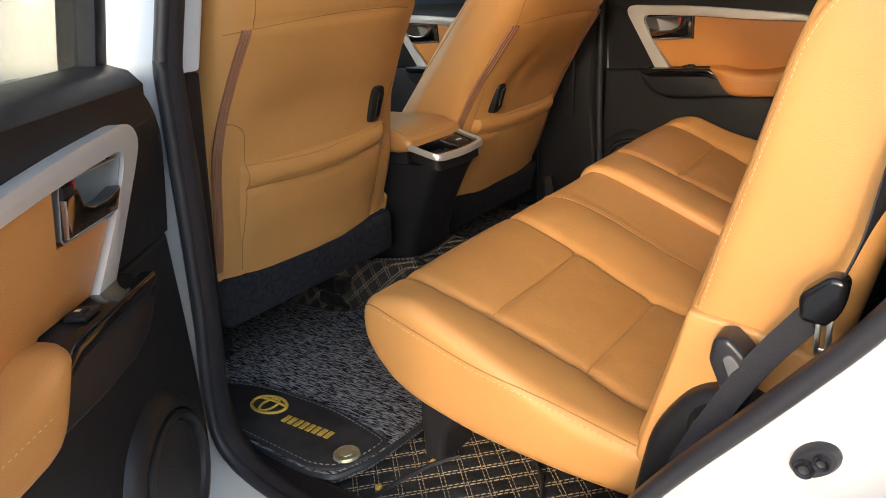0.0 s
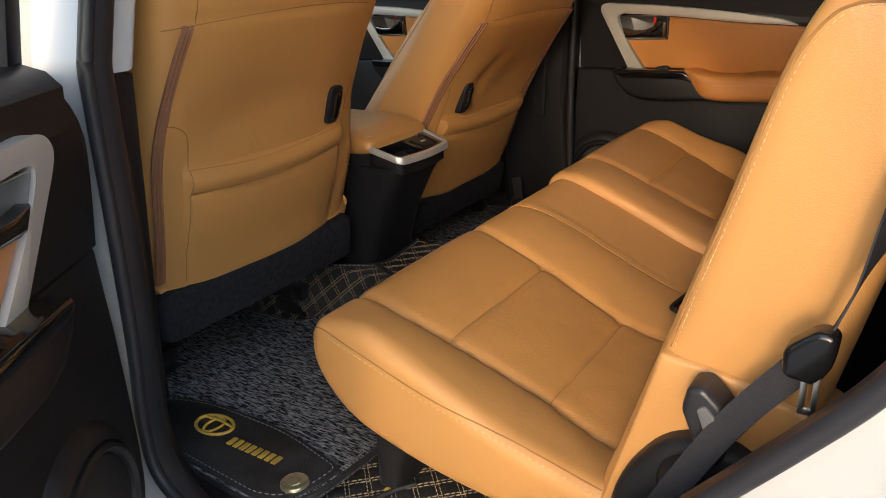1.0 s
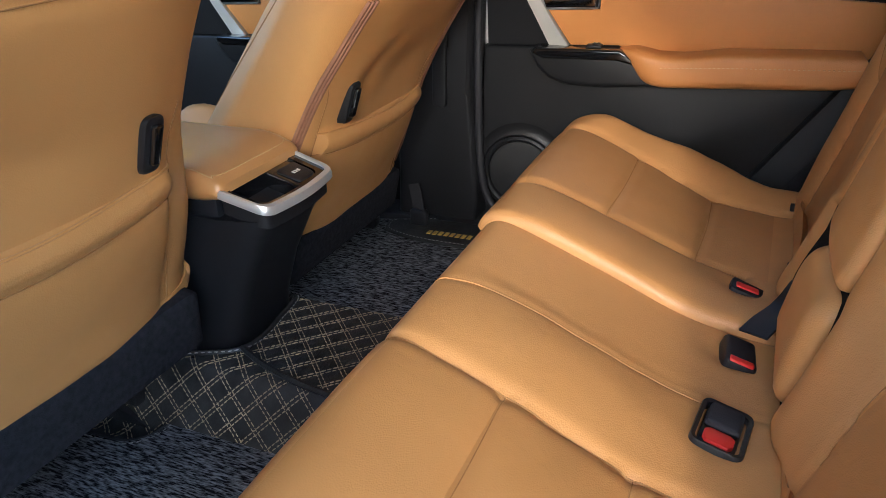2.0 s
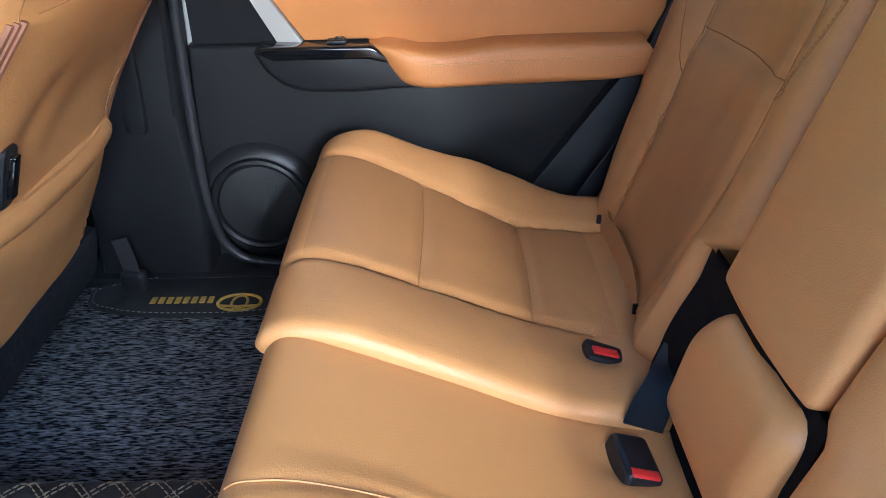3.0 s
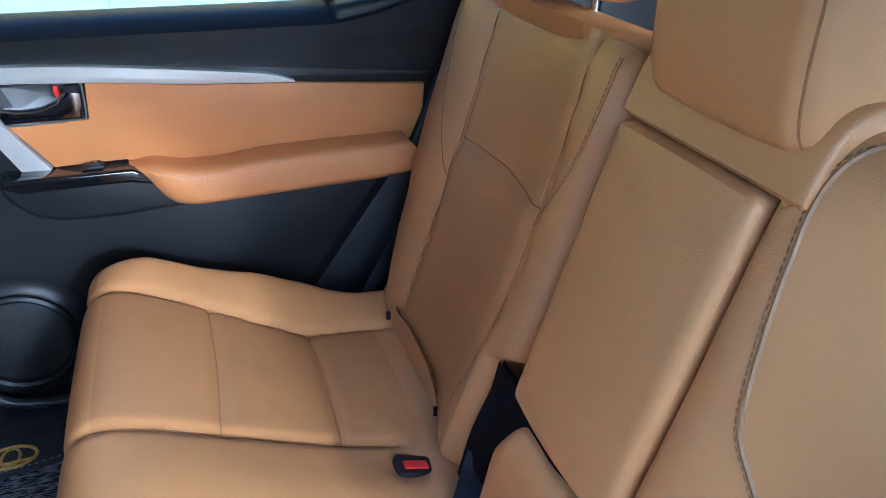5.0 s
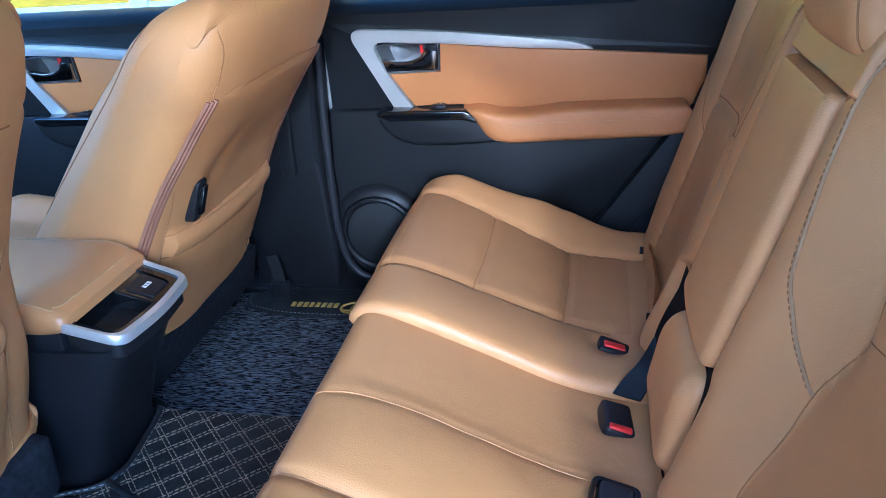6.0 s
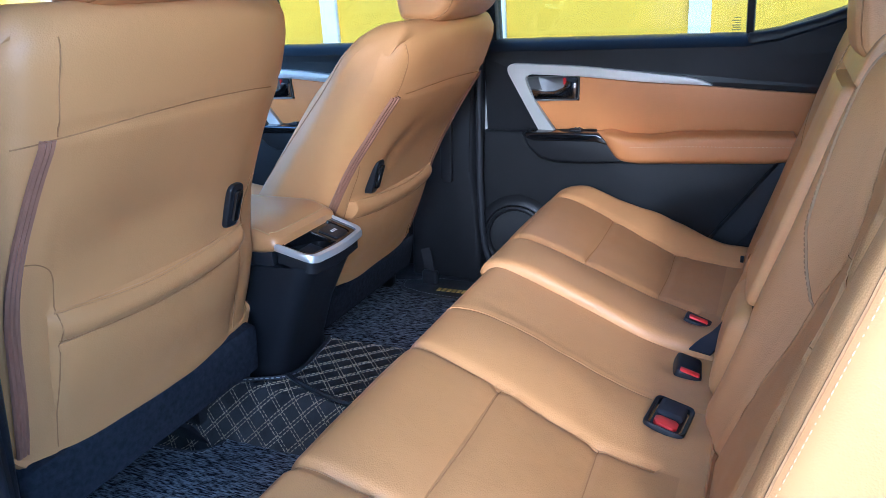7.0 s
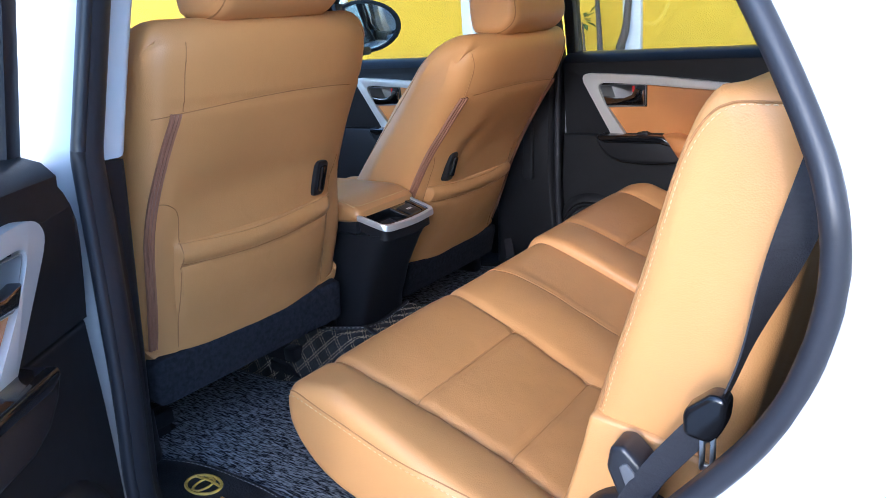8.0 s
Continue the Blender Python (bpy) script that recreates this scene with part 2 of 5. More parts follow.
def tube(pts, r, sides=6, closed=False):
    """A bmesh tube along points."""
    bm = bmesh.new()
    pts = [Vector(p) for p in pts]
    n = len(pts)
    rings = []
    up = Vector((0.13, 0.21, 0.97))
    for i, p in enumerate(pts):
        a = pts[(i - 1) % n] if closed or i else p
        b = pts[(i + 1) % n] if closed or i < n - 1 else p
        t = (b - a)
        t = t.normalized() if t.length > 1e-9 else Vector((1, 0, 0))
        u = t.cross(up)
        u = u.normalized() if u.length > 1e-3 else Vector((1, 0, 0))
        w = t.cross(u)
        rr = r(i / max(1, n - 1)) if callable(r) else r
        rings.append([bm.verts.new(p + (u * math.cos(k * math.tau / sides) + w * math.sin(k * math.tau / sides)) * rr) for k in range(sides)])
    for i in range(n if closed else n - 1):
        A, B = rings[i], rings[(i + 1) % n]
        for k in range(sides):
            bm.faces.new((A[k], A[(k + 1) % sides], B[(k + 1) % sides], B[k]))
    if not closed:
        bm.faces.new(rings[0])
        bm.faces.new(list(reversed(rings[-1])))
    bmesh.ops.recalc_face_normals(bm, faces=bm.faces)
    return bm


def curve_through(pts, n=40):
    """Catmull-Rom through points."""
    P = [Vector(p) for p in pts]
    P = [P[0] * 2 - P[1]] + P + [P[-1] * 2 - P[-2]]
    out, segs = [], len(P) - 3
    for s in range(segs):
        a, b, c, d = P[s:s + 4]
        steps = max(2, n // segs)
        for k in range(steps):
            t = k / steps
            out.append(0.5 * ((2 * b) + (c - a) * t + (2 * a - 5 * b + 4 * c - d) * t * t + (3 * b - a - 3 * c + d) * t ** 3))
    out.append(P[-2])
    return out


def laid(tree, pts, way, lift=0.0, reach=0.3):
    """Points laid on a surface along a direction."""
    way, out = Vector(way).normalized(), []
    for p in pts:
        hit, nrm, _, _ = tree.ray_cast(Vector(p) - way * reach, way, reach * 2.5)
        if hit:
            out.append(hit + nrm * lift if nrm.dot(way) < 0 else hit - nrm * lift)
    return out


def dashes(pts, length=0.006, gap=0.004, r=0.0009, side=0.0):
    """A row of stitches along a line."""
    pts = resample([tuple(p) for p in pts], 0.002, closed=False)
    bm = bmesh.new()
    per, ln = (length + gap) / 0.002, length / 0.002
    i = 0.0
    while i + ln < len(pts):
        a, b = Vector(pts[int(i)]), Vector(pts[int(i + ln)])
        t = (b - a)
        if 1e-6 < t.length < length * 2:
            t.normalize()
            u = t.cross(Vector((0.1, 0.3, 0.95))).normalized()
            w = t.cross(u)
            ring = [[bm.verts.new(q + (u * c + w * s) * rr) for c, s in ((1, 0), (0, 1), (-1, 0), (0, -1))] for q, rr in ((a, r * 0.6), ((a + b) / 2, r * 1.15), (b, r * 0.6))]
            for A, B in zip(ring, ring[1:]):
                for k in range(4):
                    bm.faces.new((A[k], A[(k + 1) % 4], B[(k + 1) % 4], B[k]))
        i += per
    bmesh.ops.recalc_face_normals(bm, faces=bm.faces)
    return bm


def prism(poly, a0, a1, put, bevel=0.0, segs=2):
    """A flat outline given thickness: put(u, v, a) gives the place of outline point (u, v) at depth a. The face at a1 has its edge rounded."""
    bm = bmesh.new()
    lo = [bm.verts.new(put(u, v, a0)) for u, v in poly]
    hi = [bm.verts.new(put(u, v, a1)) for u, v in poly]
    n = len(poly)
    bm.faces.new(lo)
    top = bm.faces.new(hi)
    for i in range(n):
        bm.faces.new((lo[i], lo[(i + 1) % n], hi[(i + 1) % n], hi[i]))
    bmesh.ops.recalc_face_normals(bm, faces=bm.faces)
    if bevel:
        bmesh.ops.bevel(bm, geom=list(top.edges), offset=bevel, segments=segs, profile=0.5, affect="EDGES", clamp_overlap=True)
    return bm


def block(x0, x1, y0, y1, z0, z1, bevel=0.004, segs=2):
    bm = bmesh.new()
    bmesh.ops.create_cube(bm, size=1)
    for v in bm.verts:
        v.co = Vector((x0 + (v.co.x + 0.5) * (x1 - x0), y0 + (v.co.y + 0.5) * (y1 - y0), z0 + (v.co.z + 0.5) * (z1 - z0)))
    if bevel:
        bmesh.ops.bevel(bm, geom=list(bm.edges), offset=bevel, segments=segs, profile=0.5, affect="EDGES", clamp_overlap=True)
    return bm


def lathe(profile, centre, axis, sides=40):
    """Turns (radius, height) points round an axis ('x', 'y' or 'z') at centre."""
    bm = bmesh.new()
    rings = []
    for r, h in profile:
        ring = []
        for k in range(sides):
            c, s = r * math.cos(k * math.tau / sides), r * math.sin(k * math.tau / sides)
            o = {"x": (h, c, s), "y": (c, h, s), "z": (c, s, h)}[axis]
            ring.append(bm.verts.new(Vector(centre) + Vector(o)))
        rings.append(ring)
    for A, B in zip(rings, rings[1:]):
        for k in range(sides):
            bm.faces.new((A[k], A[(k + 1) % sides], B[(k + 1) % sides], B[k]))
    for ring in (rings[0], rings[-1]):
        bm.faces.new(ring)
    bmesh.ops.recalc_face_normals(bm, faces=bm.faces)
    return bm


def strap(pts, width, thick, across):
    """A flat belt along points; across gives the direction of its width at each point."""
    bm = bmesh.new()
    rings = []
    for i, p in enumerate(pts):
        p = Vector(p)
        t = (Vector(pts[min(i + 1, len(pts) - 1)]) - Vector(pts[max(i - 1, 0)])).normalized()
        w = across(i / (len(pts) - 1))
        w = (w - t * w.dot(t)).normalized()
        n = t.cross(w) * thick / 2
        w = w * width / 2
        rings.append([bm.verts.new(p + a) for a in (w + n, -w + n, -w - n, w - n)])
    for A, B in zip(rings, rings[1:]):
        for k in range(4):
            bm.faces.new((A[k], A[(k + 1) % 4], B[(k + 1) % 4], B[k]))
    bm.faces.new(rings[0])
    bm.faces.new(rings[-1])
    bmesh.ops.recalc_face_normals(bm, faces=bm.faces)
    return bm


# ---- yard outside ----
def build_yard():
    bm = bmesh.new()
    bmesh.ops.create_grid(bm, x_segments=40, y_segments=40, size=400)
    for v in bm.verts:
        v.co.z = -0.62
    part("ground", bm, M_GROUND, label="pale worn concrete yard under the car", kind="structure", category="ground")
    wall = part("wall_yellow", block(-30, 14, 6.0, 6.25, -0.62, 4.6, 0.02), M_YELLOW, label="long yellow painted boundary wall of the yard", kind="structure", category="wall")
    for x in (-7.29, -5.46, -3.63, -1.80, 0.03, 1.86, 3.69):
        p = part("pilaster", block(x - 0.09, x + 0.09, 5.93, 6.0 - 0.002, -0.62, 4.6, 0.01), M_WALLWHITE, wall, "white painted pilaster")
    part("plinth", block(-30, 14, 5.96, 6.0 - 0.002, -0.62, 0.06, 0.01), M_WALLWHITE, wall, "white painted plinth")
    # three added walls, out of view, that cut off light from the low sky
    for name, box in (("sky_block_left", (-14, 14, -12.2, -12.0)), ("sky_block_front", (-14.2, -14, -12.2, 6.25)), ("sky_block_rear", (14, 14.2, -12.2, 6.25))):
        part(name, block(*box, -0.62, 1.95, 0.02), M_GROUND, label="added unseen concrete wall that blocks low skylight", kind="structure", category="wall")
    t = thing("young_tree", (-1.85, 5.8, -0.62), "thin young tree with bare grey stems and few leaves", "tree")
    stems = [((-1.90, 5.8, -0.62), (-1.87, 5.8, 0.25), (-1.80, 5.8, 0.55), (-1.74, 5.8, 1.2)), ((-2.05, 5.75, -0.62), (-2.04, 5.75, 0.3), (-2.06, 5.74, 0.8), (-2.08, 5.73, 1.5)), ((-2.22, 5.8, -0.62), (-2.22, 5.8, 0.2), (-2.24, 5.8, 0.60))]
    rnd = random.Random(4)
    for s, r in zip(stems, (0.055, 0.034, 0.020)):
        part("trunk", tube(curve_through(s, 24), lambda u, r=r: r * (1 - 0.5 * u), 8), M_BARK, t)
    bm = bmesh.new()
    for base, n in (((-2.24, 5.8, 0.62), 16), ((-2.08, 5.73, 1.5), 40), ((-1.80, 5.8, 1.2), 40)):
        for _ in range(n):
            d = Vector((rnd.uniform(-1, 1), rnd.uniform(-1, 1), rnd.uniform(-0.5, 0.9))).normalized()
            a = Vector(base) + d * rnd.uniform(0.02, 0.10 if n < 20 else 0.5)
            side = d.cross(Vector((0, 0, 1))).normalized() * rnd.uniform(0.02, 0.035)
            ln = rnd.uniform(0.09, 0.16)
            q = [a, a + d * ln * 0.45 + side + Vector((0, 0, 0.012)), a + d * ln, a + d * ln * 0.45 - side + Vector((0, 0, 0.012))]
            vs = [bm.verts.new(p) for p in q]
            bm.faces.new((vs[0], vs[1], vs[2]))
            bm.faces.new((vs[0], vs[2], vs[3]))
    part("leaves", bm, M_LEAF, t, "sparse green leaves", smooth=False)


# ---- car shell ----
OPENING = [(0.30, 0.000, 0.0), (0.19, 0.004, 0.05), (0.084, 0.040, 0.06), (0.080, 0.134, 0.05), (0.100, 0.25, 0.05), (0.112, 0.40, 0.1), (0.124, 0.60, 0.1), (0.145, 0.96, 0.09),
           (0.30, 1.0, 0.1), (0.64, 0.985, 0.12), (0.80, 0.86, 0.12), (0.905, 0.69, 0.09), (0.952, 0.585, 0.09), (0.925, 0.46, 0.07), (0.835, 0.345, 0.08), (0.735, 0.225, 0.1), (0.655, 0.10, 0.1), (0.56, -0.005, 0.08)]


def side_y(z):
    """How far out the door opening lies at a height: upright to the sill of the windows, then leaning in."""
    return 0.735 - max(0, z - 0.6) * 0.24


def opening_ring(offset, out, step=0.012):
    pts = resample(rounded(OPENING), step)
    tang = np.roll(pts, -1, 0) - np.roll(pts, 1, 0)
    tang /= np.linalg.norm(tang, axis=1)[:, None]
    area = np.sum(pts[:, 0] * np.roll(pts[:, 1], -1) - np.roll(pts[:, 0], -1) * pts[:, 1])
    nrm = np.stack([tang[:, 1], -tang[:, 0]], 1) * (1 if area > 0 else -1)
    q = pts + nrm * offset
    return [(x, -(side_y(z) + out), z) for x, z in q]


def loft(rings):
    m = len(rings[0])
    verts = [v for r in rings for v in r]
    faces = [(j * m + i, j * m + (i + 1) % m, (j + 1) * m + (i + 1) % m, (j + 1) * m + i) for j in range(len(rings) - 1) for i in range(m)]
    return from_arrays(verts, faces)


def build_shell():
    car = thing("car_shell", (0.3, 0, -0.62), "white suv body shell with its open rear doorway", "car body")
    # painted jamb round the open doorway
    part("door_jamb", loft([opening_ring(0.0, 0.0), opening_ring(0.035, 0.004), opening_ring(0.075, 0.012), opening_ring(0.088, 0.020), opening_ring(0.10, 0.045), opening_ring(0.13, 0.075), opening_ring(0.175, 0.10), opening_ring(0.20, 0.135), opening_ring(0.215, 0.15)]), M_WHITE, car, "white painted door jamb")
    ring = opening_ring(0.215, 0.152)
    far = [(min(1.9, max(-0.12, 0.5 + (x - 0.5) * (3.2 - 2.2 * smooth01(0.55, 0.7, z)))), y, min(1.06, max(-0.34, 0.45 + (z - 0.45) * (1.0 if z > 0.45 else 2.2)))) for x, y, z in ring]
    part("quarter_panel", loft([ring, far]), M_WHITE, car, "white outer body side")
    part("weatherstrip", tube(opening_ring(0.004, 0.005), 0.0090, 10, True), M_RUBBER, car, "black rubber door seal")
    part("seal_lip", loft([opening_ring(0.004, 0.0), opening_ring(-0.002, 0.001), opening_ring(-0.004, -0.010), opening_ring(0.000, -0.024), opening_ring(0.012, -0.034)]), M_RUBBER, car)
    # inner trim round the doorway
    part("doorway_trim", loft([opening_ring(0.008, -0.030), opening_ring(0.034, -0.042), opening_ring(0.045, -0.060), opening_ring(0.10, -0.066), opening_ring(0.13, -0.05)]), M_BLACK, car, "black inner doorway trim")
    # floor, roof and closing walls
    part("floor_pan", block(-1.7, 1.8, -0.72, 0.72, -0.09, -0.05, 0.0), M_CARPETBLACK, car, "black carpeted floor")
    part("scuff_plate", prism([(-0.665, -0.05), (-0.668, -0.010), (-0.685, 0.000), (-0.735, -0.004), (-0.735, -0.05)], -0.02, 0.66, lambda u, v, a: (a, u, v), 0.003), M_BLACK, car, "black plastic scuff plate")
    part("roof", block(-0.76, 1.6, -0.66, 0.66, 1.03, 1.06, 0.01), M_WHITE, car, "white roof")
    part("headliner", block(-0.76, 1.6, -0.655, 0.655, 1.0, 1.026, 0.01), M_HEADLINER, car, "grey cloth headliner")
    part("rear_wall", block(1.78, 1.82, -0.8, 0.8, -0.1, 0.66, 0.01), M_BLACK, car)
    for s in (-1, 1):
        part("cargo_side", block(0.98, 1.78, min(s * 0.70, s * 0.735), max(s * 0.70, s * 0.735), -0.1, 0.66, 0.01), M_BLACK, car, "black cargo side trim")
        part("rear_pillar", prism([(1.5, 0.6), (1.8, 0.6), (1.62, 1.03), (1.42, 1.03)], 0.60, 0.72, lambda u, v, a, s=s: (u, s * (a + 0.02 - max(0, v - 0.6) * 0.2), v), 0.01), M_WHITE, car)
    part("rear_window", prism([(-0.66, 0.66), (0.66, 0.66), (0.60, 1.01), (-0.60, 1.01)], 0.0, 0.005, lambda y, z, a: (1.80 - (z - 0.66) * 0.5 + a, y, z)), M_PRIVACY, car, "dark tailgate glass", smooth=False)
    part("cargo_pane", prism([(0.95, 0.65), (1.52, 0.65), (1.44, 1.01), (0.70, 1.01)], 0.700, 0.704, lambda u, v, a: (u, a - max(0, v - 0.6) * 0.2, v)), M_PRIVACY, car, "dark cargo side glass", smooth=False)
    part("rocker_panel", block(-1.6, 1.9, -0.895, -0.80, -0.36, -0.14, 0.03), M_WHITE, car, "white rocker panel")
    part("right_sill", block(-1.6, 0.95, 0.64, 0.90, -0.36, 0.01, 0.015), M_BLACK, car, "black right sill trim")
    part("right_inner_trim", prism([(0.52, -0.05), (1.0, -0.05), (1.0, 0.66), (0.86, 0.62), (0.78, 0.40), (0.60, 0.15)], 0.735, 0.69, lambda u, v, a: (u, a, v), 0.01), M_BLACK, car, "black inner trim beside the rear seat")
    part("right_quarter_panel", block(0.93, 1.9, 0.80, 0.90, -0.34, 0.64, 0.03), M_WHITE, car)
    part("dashboard", from_arrays(*padded([(-1.75, 0.0, 0.05), (-1.15, 0.0, 0.1), (-1.02, 0.35, 0.08), (-1.12, 0.56, 0.06), (-1.75, 0.58, 0.05)], -0.70, 0.70, 0.03, 0.03)), M_BLACK, car, "black dashboard")
    # windscreen, its pillars and the front of the roof
    slope = lambda y, k, a: (-0.74 - 0.94 * k, y, 1.01 - 0.42 * k + a)
    part("windscreen", prism([(-0.60, 0.0), (0.60, 0.0), (0.70, 1.0), (-0.70, 1.0)], 0.0, 0.005, slope), M_SCREEN, car, "clear windscreen glass", smooth=False)
    for s in (-1, 1):
        part("windscreen_pillar", prism([(s * 0.58, 0.0), (s * 0.66, 0.0), (s * 0.76, 1.0), (s * 0.68, 1.0)], -0.03, 0.02, slope, 0.008), M_WHITETRIM, car, "pale windscreen pillar trim")
    part("bonnet", block(-2.5, -1.70, -0.80, 0.80, 0.40, 0.52, 0.05, 3), M_WHITE, car, "white bonnet")
    # road wheels
    for x in (-1.55, 1.35):
        for sy in (-0.80, 0.80):
            out = 1 if sy > 0 else -1
            wheel = part("wheel", lathe([(0.0, -0.02), (0.20, -0.02), (0.225, 0.09 * out), (0.215, 0.095 * out), (0.06, 0.05 * out), (0.0, 0.06 * out)], (x, sy, -0.27), "y", 32), M_STEEL, car, "alloy wheel")
            part("tyre", lathe([(0.22, -0.10), (0.32, -0.105), (0.348, -0.085), (0.35, 0.0), (0.348, 0.085), (0.32, 0.105), (0.22, 0.10)], (x, sy, -0.27), "y", 40), M_RUBBER, wheel, "black tyre")
    # middle pillars
    for s in (-1, 1):
        put = lambda u, v, a, s=s: (u, s * (a - max(0, v - 0.6) * 0.24), v)
        if s > 0:
            part("pillar_trim", prism([(-0.16, -0.04), (0.035, -0.04), (0.045, 0.10), (0.035, 0.30), (0.05, 0.60), (0.06, 1.01), (-0.10, 1.01), (-0.11, 0.6), (-0.14, 0.3)], 0.74, 0.655, put, 0.012, 3), M_BLACK, car, "black middle pillar trim")
            part("pillar_core", block(-0.10, 0.12, 0.752, 0.79, -0.05, 0.60, 0.0), M_BLACK, car)
            rib = [tuple(p) for p in rounded([(-0.052, 0.275, 0.012), (-0.020, 0.270, 0.012), (-0.006, 0.60, 0.004), (-0.034, 0.60, 0.004)])]
            part("pillar_rib", prism(rib, 0.656, 0.646, put, 0.006, 3), M_BLACK, car, "raised rib on the black pillar trim")
        else:
            part("pillar_trim", prism([(-0.14, -0.04), (-0.005, -0.04), (0.010, 0.06), (0.028, 0.18), (0.046, 0.30), (0.064, 0.42), (0.088, 0.585), (-0.10, 0.585)], 0.72, 0.655, put, 0.012, 3), M_BLACK, car, "black lower middle pillar trim")
            part("upper_pillar_trim", prism([(-0.09, 0.587), (0.092, 0.587), (0.102, 0.7), (0.125, 1.01), (-0.08, 1.01)], 0.72, 0.657, put, 0.012, 3), M_WHITETRIM, car, "pale upper middle pillar trim")
            part("pillar_belt_anchor", block(0.02, 0.05, -0.652, -0.636, 0.80, 0.86, 0.006), M_BLACK, car)
    # rubber bumper and striker on the rear jamb
    d = Vector((0.022, 0.0, 0.018))
    hub = Vector((0.873, -0.742, 0.308))
    bm = lathe([(0.0, 0.01), (0.0125, 0.01), (0.0130, -0.005), (0.0110, -0.009), (0.0, -0.009)], hub, "y", 24)
    for v in bm.verts:
        k = v.co - hub
        along = k.dot(d.normalized())
        v.co += d.normalized() * along * 0.62
    part("jamb_bumper", bm, M_RUBBER, car, "black rubber jamb bumper")
    for dx, dz, r in ((-0.0062, -0.0050, 0.0075), (0.0052, 0.0044, 0.0062)):
        part("bumper_socket", lathe([(0, -0.0125), (r * 0.5, -0.0135), (r * 0.6, -0.010), (r, -0.0145), (r, -0.006), (0, -0.006)], hub + Vector((dx, 0, dz)), "y", 20), M_RUBBER, car)
    c = Vector((0.967, -0.768, 0.382))
    part("striker_plate", prism([(c.x - 0.010, c.z - 0.032), (c.x - 0.002, c.z - 0.034), (c.x + 0.008, c.z), (c.x + 0.014, c.z + 0.030), (c.x + 0.004, c.z + 0.030), (c.x - 0.003, c.z)], -c.y - 0.02, -c.y + 0.004, lambda u, v, a: (u, -a, v), 0.002), M_STEEL, car, "zinc steel striker plate")
    up, on = Vector((0.005, 0.0, 0.0095)), Vector((-0.026, -0.011, 0.006))
    loop = [c + up, c + up + on * 0.5, c + up + on * 0.85, c + up * 0.7 + on * 1.0, c - up * 0.7 + on * 1.0, c - up + on * 0.85, c - up + on * 0.5, c - up]
    part("striker_loop", tube(curve_through(loop, 56), 0.0037, 10), M_STEEL, car, "steel striker loop")
    for k in (-1, 1):
        part("striker_collar", tube([c + up * k + on * 0.02, c + up * k + on * 0.18], 0.0050, 12), M_STEEL, car)
    # seal along the closed right door, and the belt at the foot of the pillar
    seal = [(0.062, 0.668, 0.62), (0.052, 0.672, 0.45), (0.046, 0.674, 0.25), (0.050, 0.674, 0.12), (0.075, 0.674, 0.045), (0.14, 0.674, 0.016), (0.30, 0.674, 0.014), (0.50, 0.674, 0.014)]
    part("right_weatherstrip", tube(curve_through(seal, 70), 0.0085, 10), M_RUBBER, car, "black rubber door seal")
    return car


